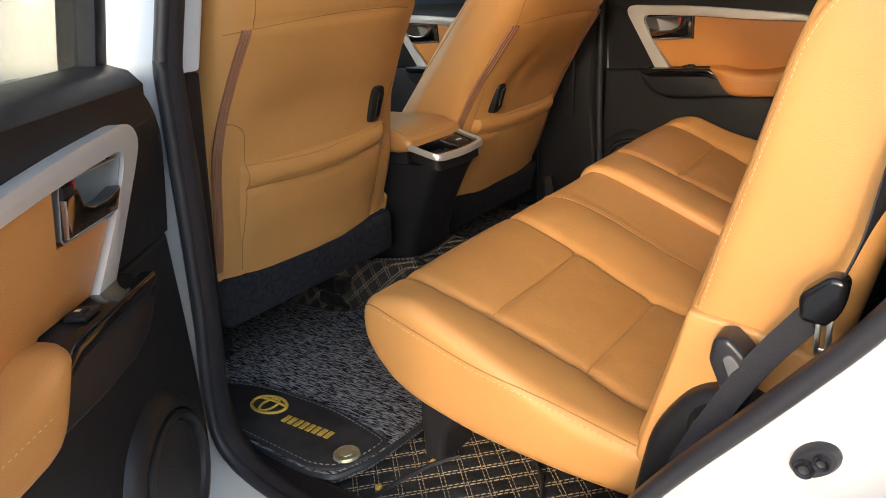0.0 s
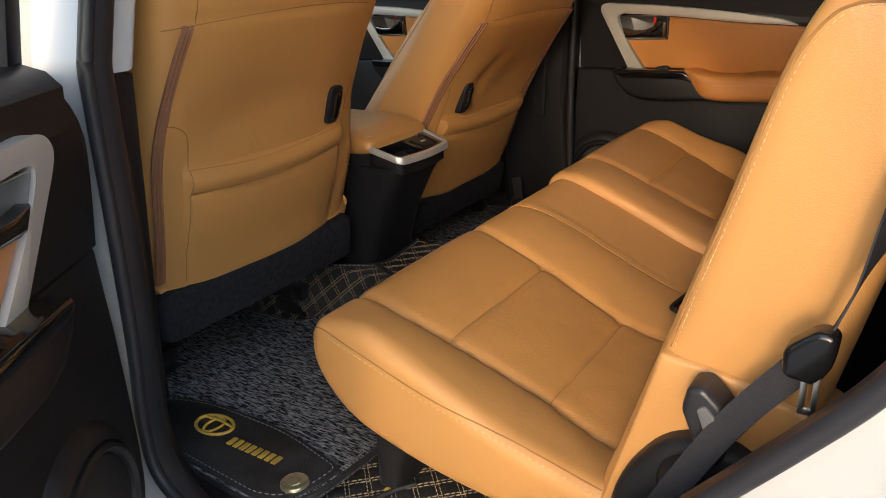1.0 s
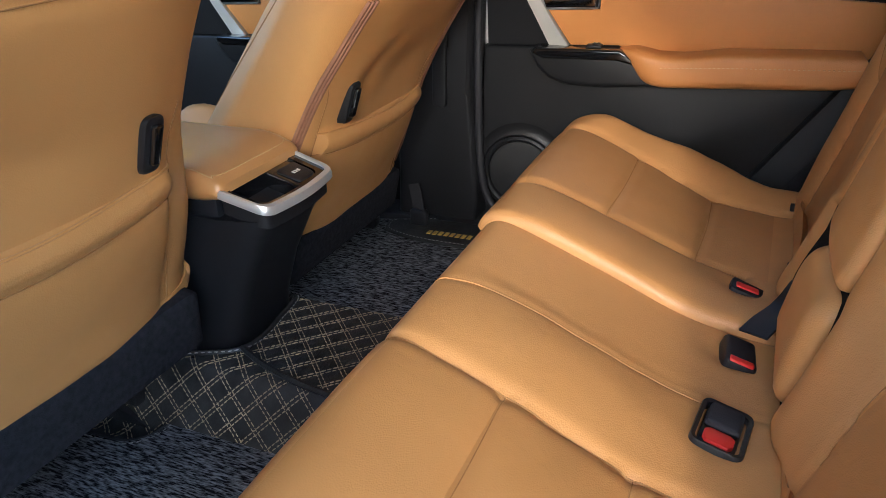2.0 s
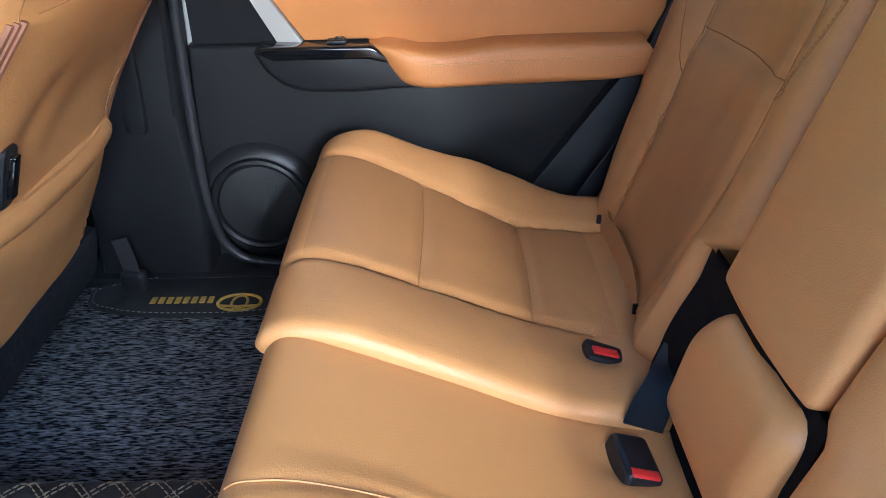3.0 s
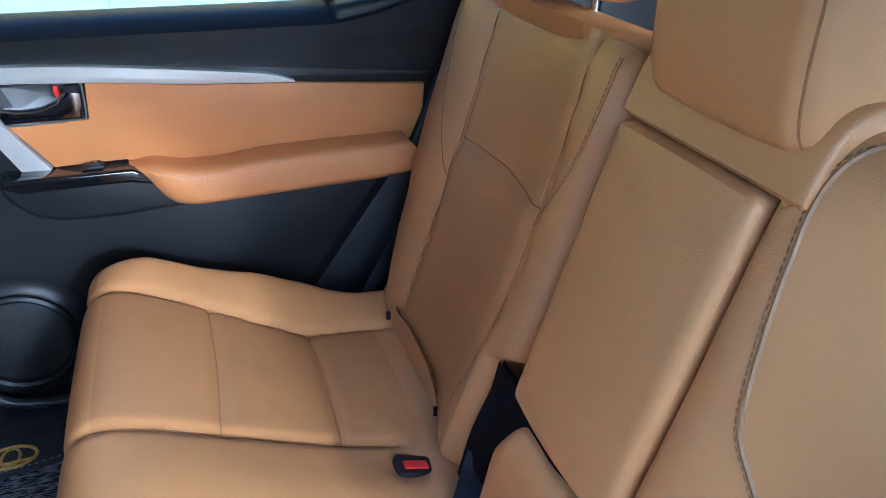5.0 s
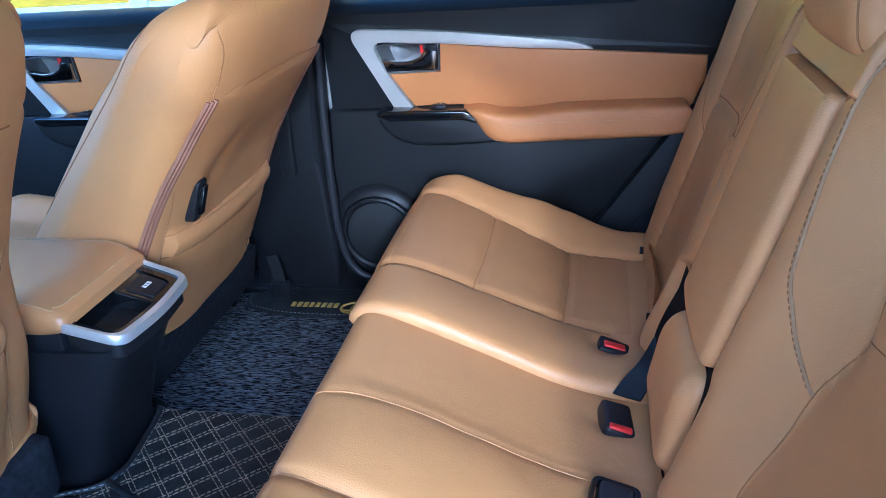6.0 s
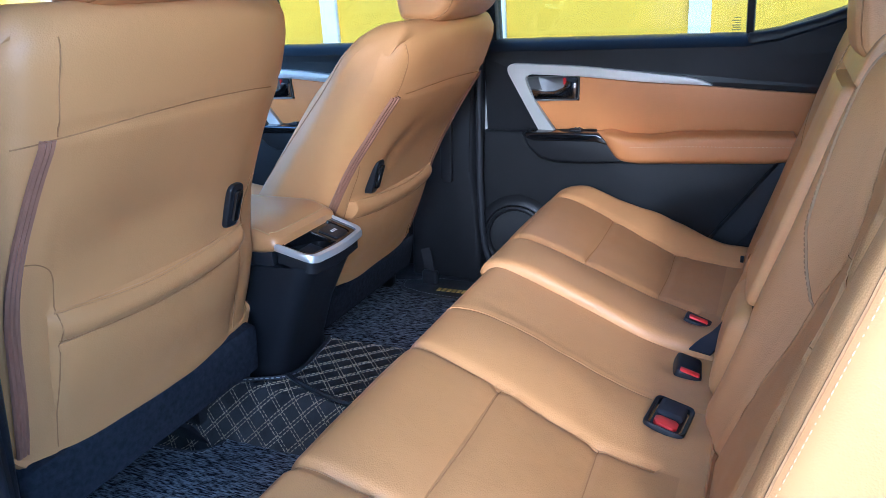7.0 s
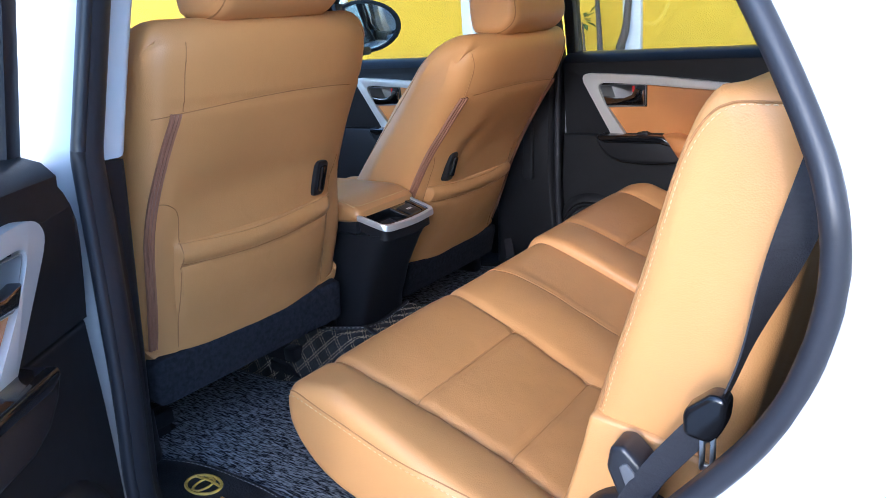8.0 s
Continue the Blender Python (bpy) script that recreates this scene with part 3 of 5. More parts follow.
# ---- doors ----
def build_door(car, side, x_shift=0.0, front=False, hinge=None, swing=0.0, label="", stands=None):
    """A door with its inner trim. Outline points are along the car and up; depth counts from the trim face into the cabin."""
    s = side
    bend = lambda v: float(np.interp(v, (0.39, 0.54), (-0.021, 0.011)))
    put = lambda u, v, a: (u + x_shift, s * (0.70 - a - bend(v)), v)
    lean = lambda u, v, a: (u + x_shift, s * (0.70 - a - max(0, v - 0.6) * 0.24), v)
    base = hinge if hinge else (x_shift + 0.02, s * 0.86, 0.0)
    door = new("door")
    door.parent = car
    door.location = Vector(base) - car.location
    tagged(door, label)
    back = 0.66 if front else 0.80
    low = [(0.010, 0.395), (0.004, 0.30), (0.004, 0.20), (0.006, 0.12), (0.014, 0.05), (0.05, -0.005), (0.50, -0.005), (0.60, 0.06), (0.70, 0.19), (0.80, 0.30), (0.86, 0.395)]
    if s > 0:
        low[:6] = [(0.045, 0.395), (0.010, 0.02), (0.04, -0.005)]
    if front:
        low = [(-0.13, 0.395), (-0.13, 0.0), (0.72, 0.0), (0.80, 0.395)]
    part("lower_trim", prism([tuple(p) for p in rounded([(a, b, 0.03 if b < 0.39 else 0.0) for a, b in low])], -0.05, 0.0, put, 0.008, 3), M_DOORBLACK, door, "black lower door trim")
    x0 = -0.13 if front else 0.055
    up = [(0.010, 0.398), (0.86, 0.398), (0.90, 0.50), (0.91, 0.58), (0.064, 0.58), (0.055, 0.570), (0.045, 0.553), (0.036, 0.532), (0.029, 0.510), (0.023, 0.482), (0.017, 0.447)]
    if s > 0:
        up = [(x0, 0.398), (0.86, 0.398), (0.90, 0.50), (0.91, 0.58), (x0 + 0.01, 0.58)]
    if front:
        up = [(x0, 0.398), (0.80, 0.398), (0.80, 0.58), (x0, 0.58)]
    cup = [(0.174, 0.533), (0.190, 0.475), (0.296, 0.478), (0.299, 0.535)]
    hole = up[:1] + [cup[1], cup[0], cup[3], cup[2], cup[1]] + up[:1] + up[1:]
    part("upper_trim", prism(hole, -0.05, 0.0, put), M_DOORBLACK, door, "black upper door trim", smooth=False)
    # shoulder under the window
    prof = [(0.0, 0.575), (0.002, 0.592), (-0.012, 0.608), (-0.035, 0.616), (-0.06, 0.618), (-0.06, 0.575)]
    xe = 0.80 if front else 0.655
    bm = bmesh.new()
    def shoulder(xa, xb, za, zb):
        rings = []
        for x, dz in ((xa, za), (xb, zb)):
            rings.append([put(x, v + (dz if v > 0.58 else 0), a) for a, v in prof])
        return rings
    rs = shoulder(x0 + 0.01, xe, 0, 0)
    if not front:
        rs += shoulder(0.72, 0.93, 0.010, 0.075)
    part("shoulder_trim", loft(rs), M_DOORBLACK, door, "black shoulder trim under the window")
    # silver frame
    edge = [(0.198, 0.394, 0.003), (0.119, 0.5660, 0.058 if s < 0 else 0.032), (0.30, 0.557, 0.08), (0.45, 0.541, 0.05), (0.56, 0.527, 0.03), (0.594, 0.512, 0.002), (0.45, 0.520, 0.05), (0.30, 0.5345, 0.05), (0.164, 0.5410, 0.030), (0.187, 0.478, 0.05), (0.234, 0.400, 0.003)]
    part("silver_frame", prism([tuple(p) for p in rounded(edge, True, 9)], -0.002, 0.016, put, 0.005, 3), M_SILVER, door, "satin silver trim frame")
    # leather insert
    ins = [(0.302, 0.533), (0.45, 0.518), (0.594, 0.509), (0.70, 0.500), (back, 0.492), (back, 0.36), (0.42, 0.36), (0.335, 0.405), (0.236, 0.403), (0.192, 0.474), (0.297, 0.476)]
    part("leather_insert", prism(ins, -0.002, 0.010, put, 0.004, 2), M_DOORSKIN, door, "orange tan leather insert")
    # handle
    rim = [tuple(p) for p in rounded([(a, b, 0.008) for a, b in cup])]
    mid = (0.240, 0.506)
    inset = lambda k, a: [put(mid[0] + (u - mid[0]) * k, mid[1] + (w - mid[1]) * k, a) for u, w in rim]
    bowl = loft([inset(1.02, 0.013), inset(0.985, 0.013), inset(0.96, 0.002), inset(0.92, -0.018), inset(0.80, -0.034), inset(0.50, -0.040), inset(0.02, -0.041)])
    part("handle_cup", bowl, M_CUP, door, "satin metal door handle recess")
    bm = tube([put(u, v, 0.0125) for u, v in rim], 0.0009, 6, True)
    part("handle_rim", bm, M_CUP, door, "silver handle rim")
    lever = part("handle", prism([(0.191, 0.479), (0.292, 0.481), (0.296, 0.520), (0.272, 0.524), (0.262, 0.508), (0.240, 0.499), (0.215, 0.498), (0.184, 0.504)], 0.002, 0.019, put, 0.004, 2), M_DARKCHROME, door, "black chrome door handle")
    part("lock_knob", prism([(0.274, 0.516), (0.295, 0.516), (0.296, 0.531), (0.276, 0.531)], 0.004, 0.016, put, 0.002), M_BLACK, door)
    part("lock_mark", prism([(0.262, 0.514), (0.268, 0.514), (0.268, 0.530), (0.262, 0.530)], 0.004, 0.010, put, 0.001), M_RED, door, "red unlocked mark")
    # switch panel with pull
    sw = [(0.160, 0.394), (0.168, 0.402), (0.235, 0.402), (0.345, 0.402), (0.40, 0.372), (0.428, 0.335), (0.31, 0.328), (0.235, 0.330), (0.20, 0.342), (0.175, 0.365)]
    part("switch_housing", prism(sw, -0.002, 0.048, put, 0.016, 4), M_DOORBLACK, door, "black switch housing and pull")
    lip = [(0.166, 0.392), (0.173, 0.4035), (0.345, 0.4035), (0.375, 0.386), (0.372, 0.374), (0.34, 0.381), (0.19, 0.380)]
    part("switch_rim", prism(lip, 0.036, 0.0515, put, 0.006, 3), M_GLOSS, door, "piano black outer lip of the switch panel")
    bm = prism([(0.172, 0.004), (0.180, 0.026), (0.20, 0.038), (0.24, 0.043), (0.385, 0.043), (0.34, 0.004)], 0.394, 0.4045, lambda u, v, a: put(u, a - (0.022 * smooth01(0.30, 0.42, u)), v), 0.002)
    part("switch_plate", bm, M_GLOSS, door, "piano black switch plate")
    sw2 = part("window_switch", block(*sorted((x_shift + 0.275, x_shift + 0.305)), *sorted((s * 0.680, s * 0.702)), 0.4045, 0.4095, 0.0015), M_BLACK, door)
    part("switch_key", block(x_shift + 0.287, x_shift + 0.301, *sorted((s * 0.684, s * 0.698)), 0.4085, 0.4125, 0.001), M_BLACK, door)
    part("key_mark", block(x_shift + 0.292, x_shift + 0.2965, *sorted((s * 0.689, s * 0.694)), 0.412, 0.4130, 0), M_STITCH, door, "tiny pale mark on the key")
    # arm rest
    rings = []
    ends = [0.0, 0.003, 0.008, 0.015, 0.025, 0.038, 0.055] + [0.055 + k * (back - 0.43) / 16 for k in range(1, 17)]
    for d in ends:
        swell = math.sqrt(1 - (1 - min(1, d / 0.055)) ** 2)
        deep = 0.036 + 0.034 * swell
        ring = []
        for k in range(25):
            th = math.pi * k / 24
            c, n = math.cos(th), math.sin(th)
            c, n = math.copysign(abs(c) ** 0.46, c), n ** 0.46
            u = 0.338 + d + 0.026 * (1 - c)
            high = float(np.interp(u, (0.35, 0.37, 0.415, 0.47, 0.535, 0.66, 0.80), (0.406, 0.410, 0.399, 0.398, 0.408, 0.411, 0.412))) - 0.003 * (1 - swell)
            lowest = float(np.interp(u, (0.35, 0.43, 0.72, 0.80), (0.340, 0.332, 0.342, 0.354)))
            ring.append(put(min(u, back), (high + lowest) / 2 + (high - lowest) / 2 * c, -0.004 + deep * n))
        rings.append(ring)
    for end_ring, at in ((rings[0], 0), (rings[-1], len(rings) + 1)):
        mid = np.mean(np.array(end_ring), 0)
        rings.insert(at, [tuple(mid + (np.array(p) - mid) * 0.02) for p in end_ring])
    part("arm_rest", loft(rings), M_DOORSKIN, door, "orange tan leather arm rest")
    line = [put(u, v, 0.0662) for u, v in resample([(0.425, 0.376), (0.55, 0.381), (0.70, 0.384), (back - 0.01, 0.386)], 0.01, False)]
    part("arm_rest_stitching", dashes(line, 0.005, 0.003, 0.0008), M_STITCH, door)
    # speaker
    c = put(0.13 if s > 0 else 0.155, 0.117, 0.0)
    flip = lambda prof: [(r, -s * h) for r, h in prof]
    if not front:
        part("speaker_swell", lathe(flip([(0.115, -0.004), (0.108, 0.006), (0.098, 0.016), (0.090, 0.018), (0.084, 0.010), (0.0, 0.008)]), c, "y", 48), M_DOORBLACK, door, "moulded speaker surround")
        part("speaker_ring", lathe(flip([(0.087, 0.008), (0.086, 0.021), (0.081, 0.024), (0.076, 0.020), (0.074, 0.010)]), c, "y", 48), M_DOORBLACK, door, "dark speaker ring")
        part("speaker_grille", lathe(flip([(0.076, 0.008), (0.072, 0.015), (0.05, 0.019), (0.0, 0.021)]), c, "y", 40), M_MESH, door, "black perforated speaker grille")
    # outer skin and frame
    xb = 0.93
    skin = [(0.0, -0.30), (0.50, -0.30), (0.70, -0.05), (0.86, 0.22), (0.97, 0.42), (0.985, 0.60), (0.0, 0.60)]
    if front:
        skin = [(-0.40, -0.30), (0.72, -0.30), (0.76, 0.60), (-0.40, 0.60)]
    part("outer_skin", prism(skin, -0.052, -0.175, put, 0.02, 3), M_WHITE, door, "white outer door skin")
    if front:
        bars = [[(-0.13, 0.61), (-0.09, 0.61), (0.16, 0.97), (0.12, 1.0)], [(0.12, 0.97), (0.74, 0.97), (0.74, 1.0), (0.10, 1.0)], [(0.735, 0.61), (0.765, 0.61), (0.775, 1.0), (0.745, 1.0)]]
        pane = [(-0.10, 0.60), (0.745, 0.60), (0.755, 0.98), (0.14, 0.98)]
    else:
        bars = [[(0.055, 0.61), (0.085, 0.61), (0.105, 0.985), (0.075, 0.985)], [(0.10, 0.955), (0.66, 0.955), (0.60, 0.985), (0.10, 0.985)],
                [(0.652, 0.605), (0.668, 0.605), (0.668, 0.95), (0.652, 0.95)], [(0.955, 0.685), (0.935, 0.66), (0.66, 0.955), (0.66, 0.985)]]
        pane = [(0.08, 0.605), (0.654, 0.605), (0.654, 0.96), (0.10, 0.96)]
    for b in bars:
        part("window_frame", prism(b, -0.075, -0.030, lean, 0.006, 2), M_RUBBER, door, "black window frame")
    g = part("window_pane", prism(pane, -0.055, -0.051, lean), M_GLASS, door, "clear window glass", smooth=False)
    if not front:
        q = part("quarter_pane", prism([(0.666, 0.605), (0.72, 0.625), (0.93, 0.69), (0.666, 0.955)], -0.055, -0.051, lean), M_GLASS, door, "small fixed quarter glass", smooth=False)
        part("quarter_sill", prism([(0.655, 0.60), (0.66, 0.618), (0.72, 0.626), (0.80, 0.648), (0.93, 0.70), (0.95, 0.67), (0.90, 0.58), (0.655, 0.58)], -0.06, -0.002, put, 0.012, 3), M_DOORBLACK, door, "black sill rising to the rear")
        # small print on the glass
        bm = bmesh.new()
        for k, (w, dz) in enumerate(((0.018, 0), (0.016, 0.005), (0.018, 0.010), (0.012, 0.015), (0.018, 0.020), (0.014, 0.026))):
            a = block(0.64 - w + x_shift, 0.64 + x_shift, *sorted((s * 0.7515, s * 0.7525)), 0.0, 0.0022, 0)
            for v in a.verts:
                v.co.z += 0.622 + dz
                v.co.y -= s * max(0, v.co.z - 0.6) * 0.24
            me = bpy.data.meshes.new("tmp")
            a.to_mesh(me)
            bm.from_mesh(me)
            a.free()
        part("glass_print", bm, M_PRINT, door, "tiny grey print on the glass", smooth=False)
    else:
        part("fixed_pane_frame", prism([(0.02, 0.605), (0.04, 0.605), (0.06, 0.80), (0.04, 0.80)], -0.07, -0.035, lean, 0.004), M_RUBBER, door)
        if s > 0:
            m = (x_shift - 0.10, s * 1.0, 0.722)
            bm = lathe([(0.0, -0.06), (0.06, -0.055), (0.10, -0.03), (0.115, 0.0), (0.112, 0.012), (0.0, 0.012)], m, "x", 32)
            for v in bm.verts:
                v.co.z = m[2] + (v.co.z - m[2]) * 0.80
                v.co.y = m[1] + (v.co.y - m[1]) * 1.25
            turn = Matrix.Translation(m) @ Matrix.Rotation(radians(-30), 4, "Z") @ Matrix.Translation(-Vector(m))
            bm.transform(turn)
            mir = part("side_mirror", bm, M_WHITE, door, "white side mirror housing")
            bm = lathe([(0.0, 0.0125), (0.100, 0.0125), (0.102, 0.015), (0.0, 0.016)], m, "x", 32)
            for v in bm.verts:
                v.co.z = m[2] + (v.co.z - m[2]) * 0.80
                v.co.y = m[1] + (v.co.y - m[1]) * 1.25
            bm.transform(turn)
            part("mirror_glass", bm, M_MIRROR, door, "mirror glass")
            bm = lathe([(0.098, 0.010), (0.104, 0.022), (0.116, 0.020), (0.119, 0.004), (0.112, -0.004)], m, "x", 36)
            for v in bm.verts:
                v.co.z = m[2] + (v.co.z - m[2]) * 0.80
                v.co.y = m[1] + (v.co.y - m[1]) * 1.25
            bmesh.ops.delete(bm, geom=[f for f in bm.faces if len(f.verts) > 4], context="FACES_ONLY")
            bm.transform(turn)
            part("mirror_rim", bm, M_BLACK, door, "black mirror rim")
            part("mirror_arm", block(x_shift - 0.03, x_shift + 0.0, 0.76, 0.92, 0.625, 0.655, 0.008), M_BLACK, door)
    if swing:
        door.rotation_euler = (0, 0, radians(swing))
        door.location = Vector(stands) - car.location
    return door


M_MESH = material("speaker mesh", (0.012, 0.012, 0.013), 0.6, vary=0.2, vary_scale=20, grain=0.35, grain_scale=900, cells=True)
M_MIRROR = material("mirror", (0.85, 0.86, 0.87), 0.02, metal=1.0, vary=0.01)
M_GLOSSGRIP = material("smooth black plastic", (0.007, 0.007, 0.008), 0.22, vary=0.05, vary_scale=3)


# ---- seats ----
def leather_part(name, verts, faces, parent, mat=None, label="", panel=None):
    tree = BVHTree.FromPolygons(verts, faces)
    ob = part(name, from_arrays(verts, faces), mat or M_LEATHER, parent, label)
    if panel:
        ob.data.materials.append(M_PANEL)
        for p, f in zip(ob.data.polygons, faces):
            c = sum((Vector(verts[i]) for i in f), Vector()) / len(f)
            if len(f) < 5 and panel(c):
                p.material_index = 1
    return ob, tree


def seam_on(tree, pts, way, parent, r=0.0007, name="seam", mat=None, n=60):
    line = laid(tree, curve_through(pts, n), way, 0.0002)
    if len(line) > 2:
        part(name, tube(line, r, 5), mat or M_SEAM, parent)
    return line


def stitch_on(tree, pts, way, parent, mat=None, n=80, length=0.006, gap=0.004, r=0.0009):
    line = laid(tree, curve_through(pts, n), way, 0.0006)
    if len(line) > 2:
        part("stitching", dashes(line, length, gap, r), mat or M_STITCH, parent)


def seam_out(x):
    return float(np.interp(x, (0.28, 0.35, 0.42, 0.484, 0.556, 0.632, 0.70), (0.522, 0.518, 0.508, 0.496, 0.489, 0.507, 0.513)))


def seam_in(x):
    return float(np.interp(x, (0.28, 0.35, 0.42, 0.56, 0.63), (0.226, 0.230, 0.231, 0.241, 0.240)))


def bench_shape(sign, swell=0.018):
    """Swelling of a rear cushion on the side given by sign (-1 left)."""
    def f(x, y, z, nx, nz):
        if nz < 0.3:
            return 0.0
        v = y * sign
        k = smooth01(0.30, 0.36, x)
        a = 0.0
        inner, yo = seam_in(x), seam_out(x)
        if x < 0.63:
            a += groove(v - inner, 0.008, 0.006) * smooth01(0.26, 0.30, x)
        a += groove(v - yo, 0.008, 0.006)
        if inner < v < yo:
            a += groove(x - 0.421, 0.007, 0.005) + groove(x - 0.556, 0.007, 0.005)
            c = (v - (inner + yo) / 2) / ((yo - inner) / 2)
            cell = 0.005 * (1 - c * c)
            a += cell * (0.4 + 0.6 * abs(math.sin((x - 0.421) / 0.135 * math.pi)))
        if v > yo:
            c = (v - yo) / (0.62 - yo)
            full = 0.018 + (swell - 0.018) * (0.12 * smooth01(0.40, 0.30, x) + smooth01(0.40, 0.50, x) * smooth01(0.64, 0.54, x))
            a += full * math.sin(math.pi * min(1, c * 0.62)) * (smooth01(0.285, 0.345, x) if sign > 0 else k)
        elif v < inner:
            c = (inner - v) / 0.18
            a += 0.009 * math.sin(math.pi * min(1, c)) * k
        return a + 0.0012 * noise.noise((x * 9, y * 9, 3.0)) + 0.0012 * noise.noise((x * 30, y * 22, 5.0)) * smooth01(0.36, 0.46, x)
    return f


def cushion_seams(tree, c, sign):
    down = (0, 0, -1)
    xs = [0.281 + 0.0385 * k for k in range(11)]
    seam_on(tree, [(x, sign * seam_in(x), 0.4) for x in xs if x < 0.64], down, c)
    seam_on(tree, [(x, sign * seam_out(x), 0.4) for x in xs], down, c)
    for x in (0.421, 0.556):
        a, b = seam_in(x), seam_out(x)
        seam_on(tree, [(x, sign * a, 0.4), (x + 0.004, sign * (a + b) / 2, 0.4), (x, sign * b, 0.4)], down, c)


CUSHION = [(0.272, 0.262, 0.05), (0.300, 0.284, 0.04), (0.36, 0.262, 0.05), (0.422, 0.236, 0.04), (0.562, 0.172, 0.05), (0.66, 0.150, 0.05), (0.80, 0.150, 0.02), (0.80, 0.088, 0.02), (0.58, 0.092, 0.05), (0.455, 0.104, 0.06), (0.328, 0.140, 0.05), (0.272, 0.205, 0.06)]
BACK = [(0.668, 0.16, 0.03), (0.690, 0.22, 0.05), (0.765, 0.46, 0.1), (0.812, 0.62, 0.06), (0.838, 0.668, 0.035), (0.905, 0.668, 0.035), (0.915, 0.55, 0.05), (0.83, 0.16, 0.03)]


def left_back_shape(x, y, z, nx, nz):
    """Swelling of the broad backrest: it falls away from the arm rest to a sunk panel and rises to the outer bolster."""
    if nx > -0.4:
        return 0.0
    v = -y
    yo = 0.515 - 0.02 * math.exp(-((z - 0.50) / 0.10) ** 2)
    deep = 0.046 * (0.45 + 0.55 * smooth01(0.20, 0.40, z)) * (1 - 0.5 * smooth01(0.58, 0.66, z))
    a = -deep * smooth01(0.10, 0.23, v) * (1 - smooth01(0.41, 0.50, v)) + groove(v - yo, 0.007, 0.005) + groove(v - left_seam(z), 0.006, 0.004)
    if v >= yo:
        a += -0.006 + 0.012 * math.sin(math.pi * min(1, (v - yo) / 0.16))
    return a + 0.0012 * noise.noise((z * 8, y * 8, 7.0))


def right_in(z):
    return float(np.interp(z, (0.20, 0.33, 0.43, 0.49, 0.56, 0.66), (0.256, 0.210, 0.199, 0.200, 0.197, 0.215)))


def right_out(z):
    return float(np.interp(z, (0.20, 0.28, 0.354, 0.41, 0.465, 0.55, 0.62, 0.67), (0.514, 0.514, 0.510, 0.508, 0.505, 0.505, 0.515, 0.52)))


def flare(y, z):
    if y < 0.40:
        return y
    return 0.40 + (y - 0.40) * float(np.interp(z, (0.16, 0.20, 0.353, 0.454, 0.584, 0.67), (0.84, 0.90, 1.27, 1.31, 1.31, 1.31)))


def right_back_shape(x, y, z, nx, nz):
    """Swelling of the narrower backrest: a sunk stitched panel between an inner and an outer bolster."""
    if nx > -0.4:
        return 0.0
    v = flare(y, z)
    yi, yo = right_in(z), right_out(z)
    a = groove(v - yi, 0.006, 0.005) + groove(v - yo, 0.006, 0.005) - 0.028 * smooth01(0.19, 0.38, v)
    if yi < v < yo:
        rim = min(v - yi, yo - v)
        line = 0.487 - 0.069 * (v - 0.20)
        a += groove(z - line, 0.006, 0.003) - 0.006 * smooth01(0.0, 0.06, rim)
        a += 0.005 * smooth01(line - 0.20, line - 0.02, z) * smooth01(line + 0.008, line - 0.008, z) * smooth01(0.0, 0.03, rim)
    elif v >= yo:
        a += 0.012 * math.sin(math.pi * min(1, (v - yo) / 0.13))
    else:
        a += 0.006 * math.sin(math.pi * min(1, (yi - v) / 0.10))
    return a + 0.0012 * noise.noise((z * 8, y * 8, 7.0))


def cushion_panel(sign):
    return lambda c: 0.295 < c.x < 0.66 and c.z > 0.13 and seam_in(c.x) < c.y * sign < seam_out(c.x)


def left_seam(z):
    return float(np.interp(z, (0.22, 0.286, 0.387, 0.46, 0.556, 0.66), (0.219, 0.204, 0.205, 0.231, 0.197, 0.19)))


def left_panel(c):
    return c.z < 0.64 and c.x < 0.66 + (c.z - 0.16) * 0.36 + 0.06 and left_seam(c.z) < -c.y < 0.505


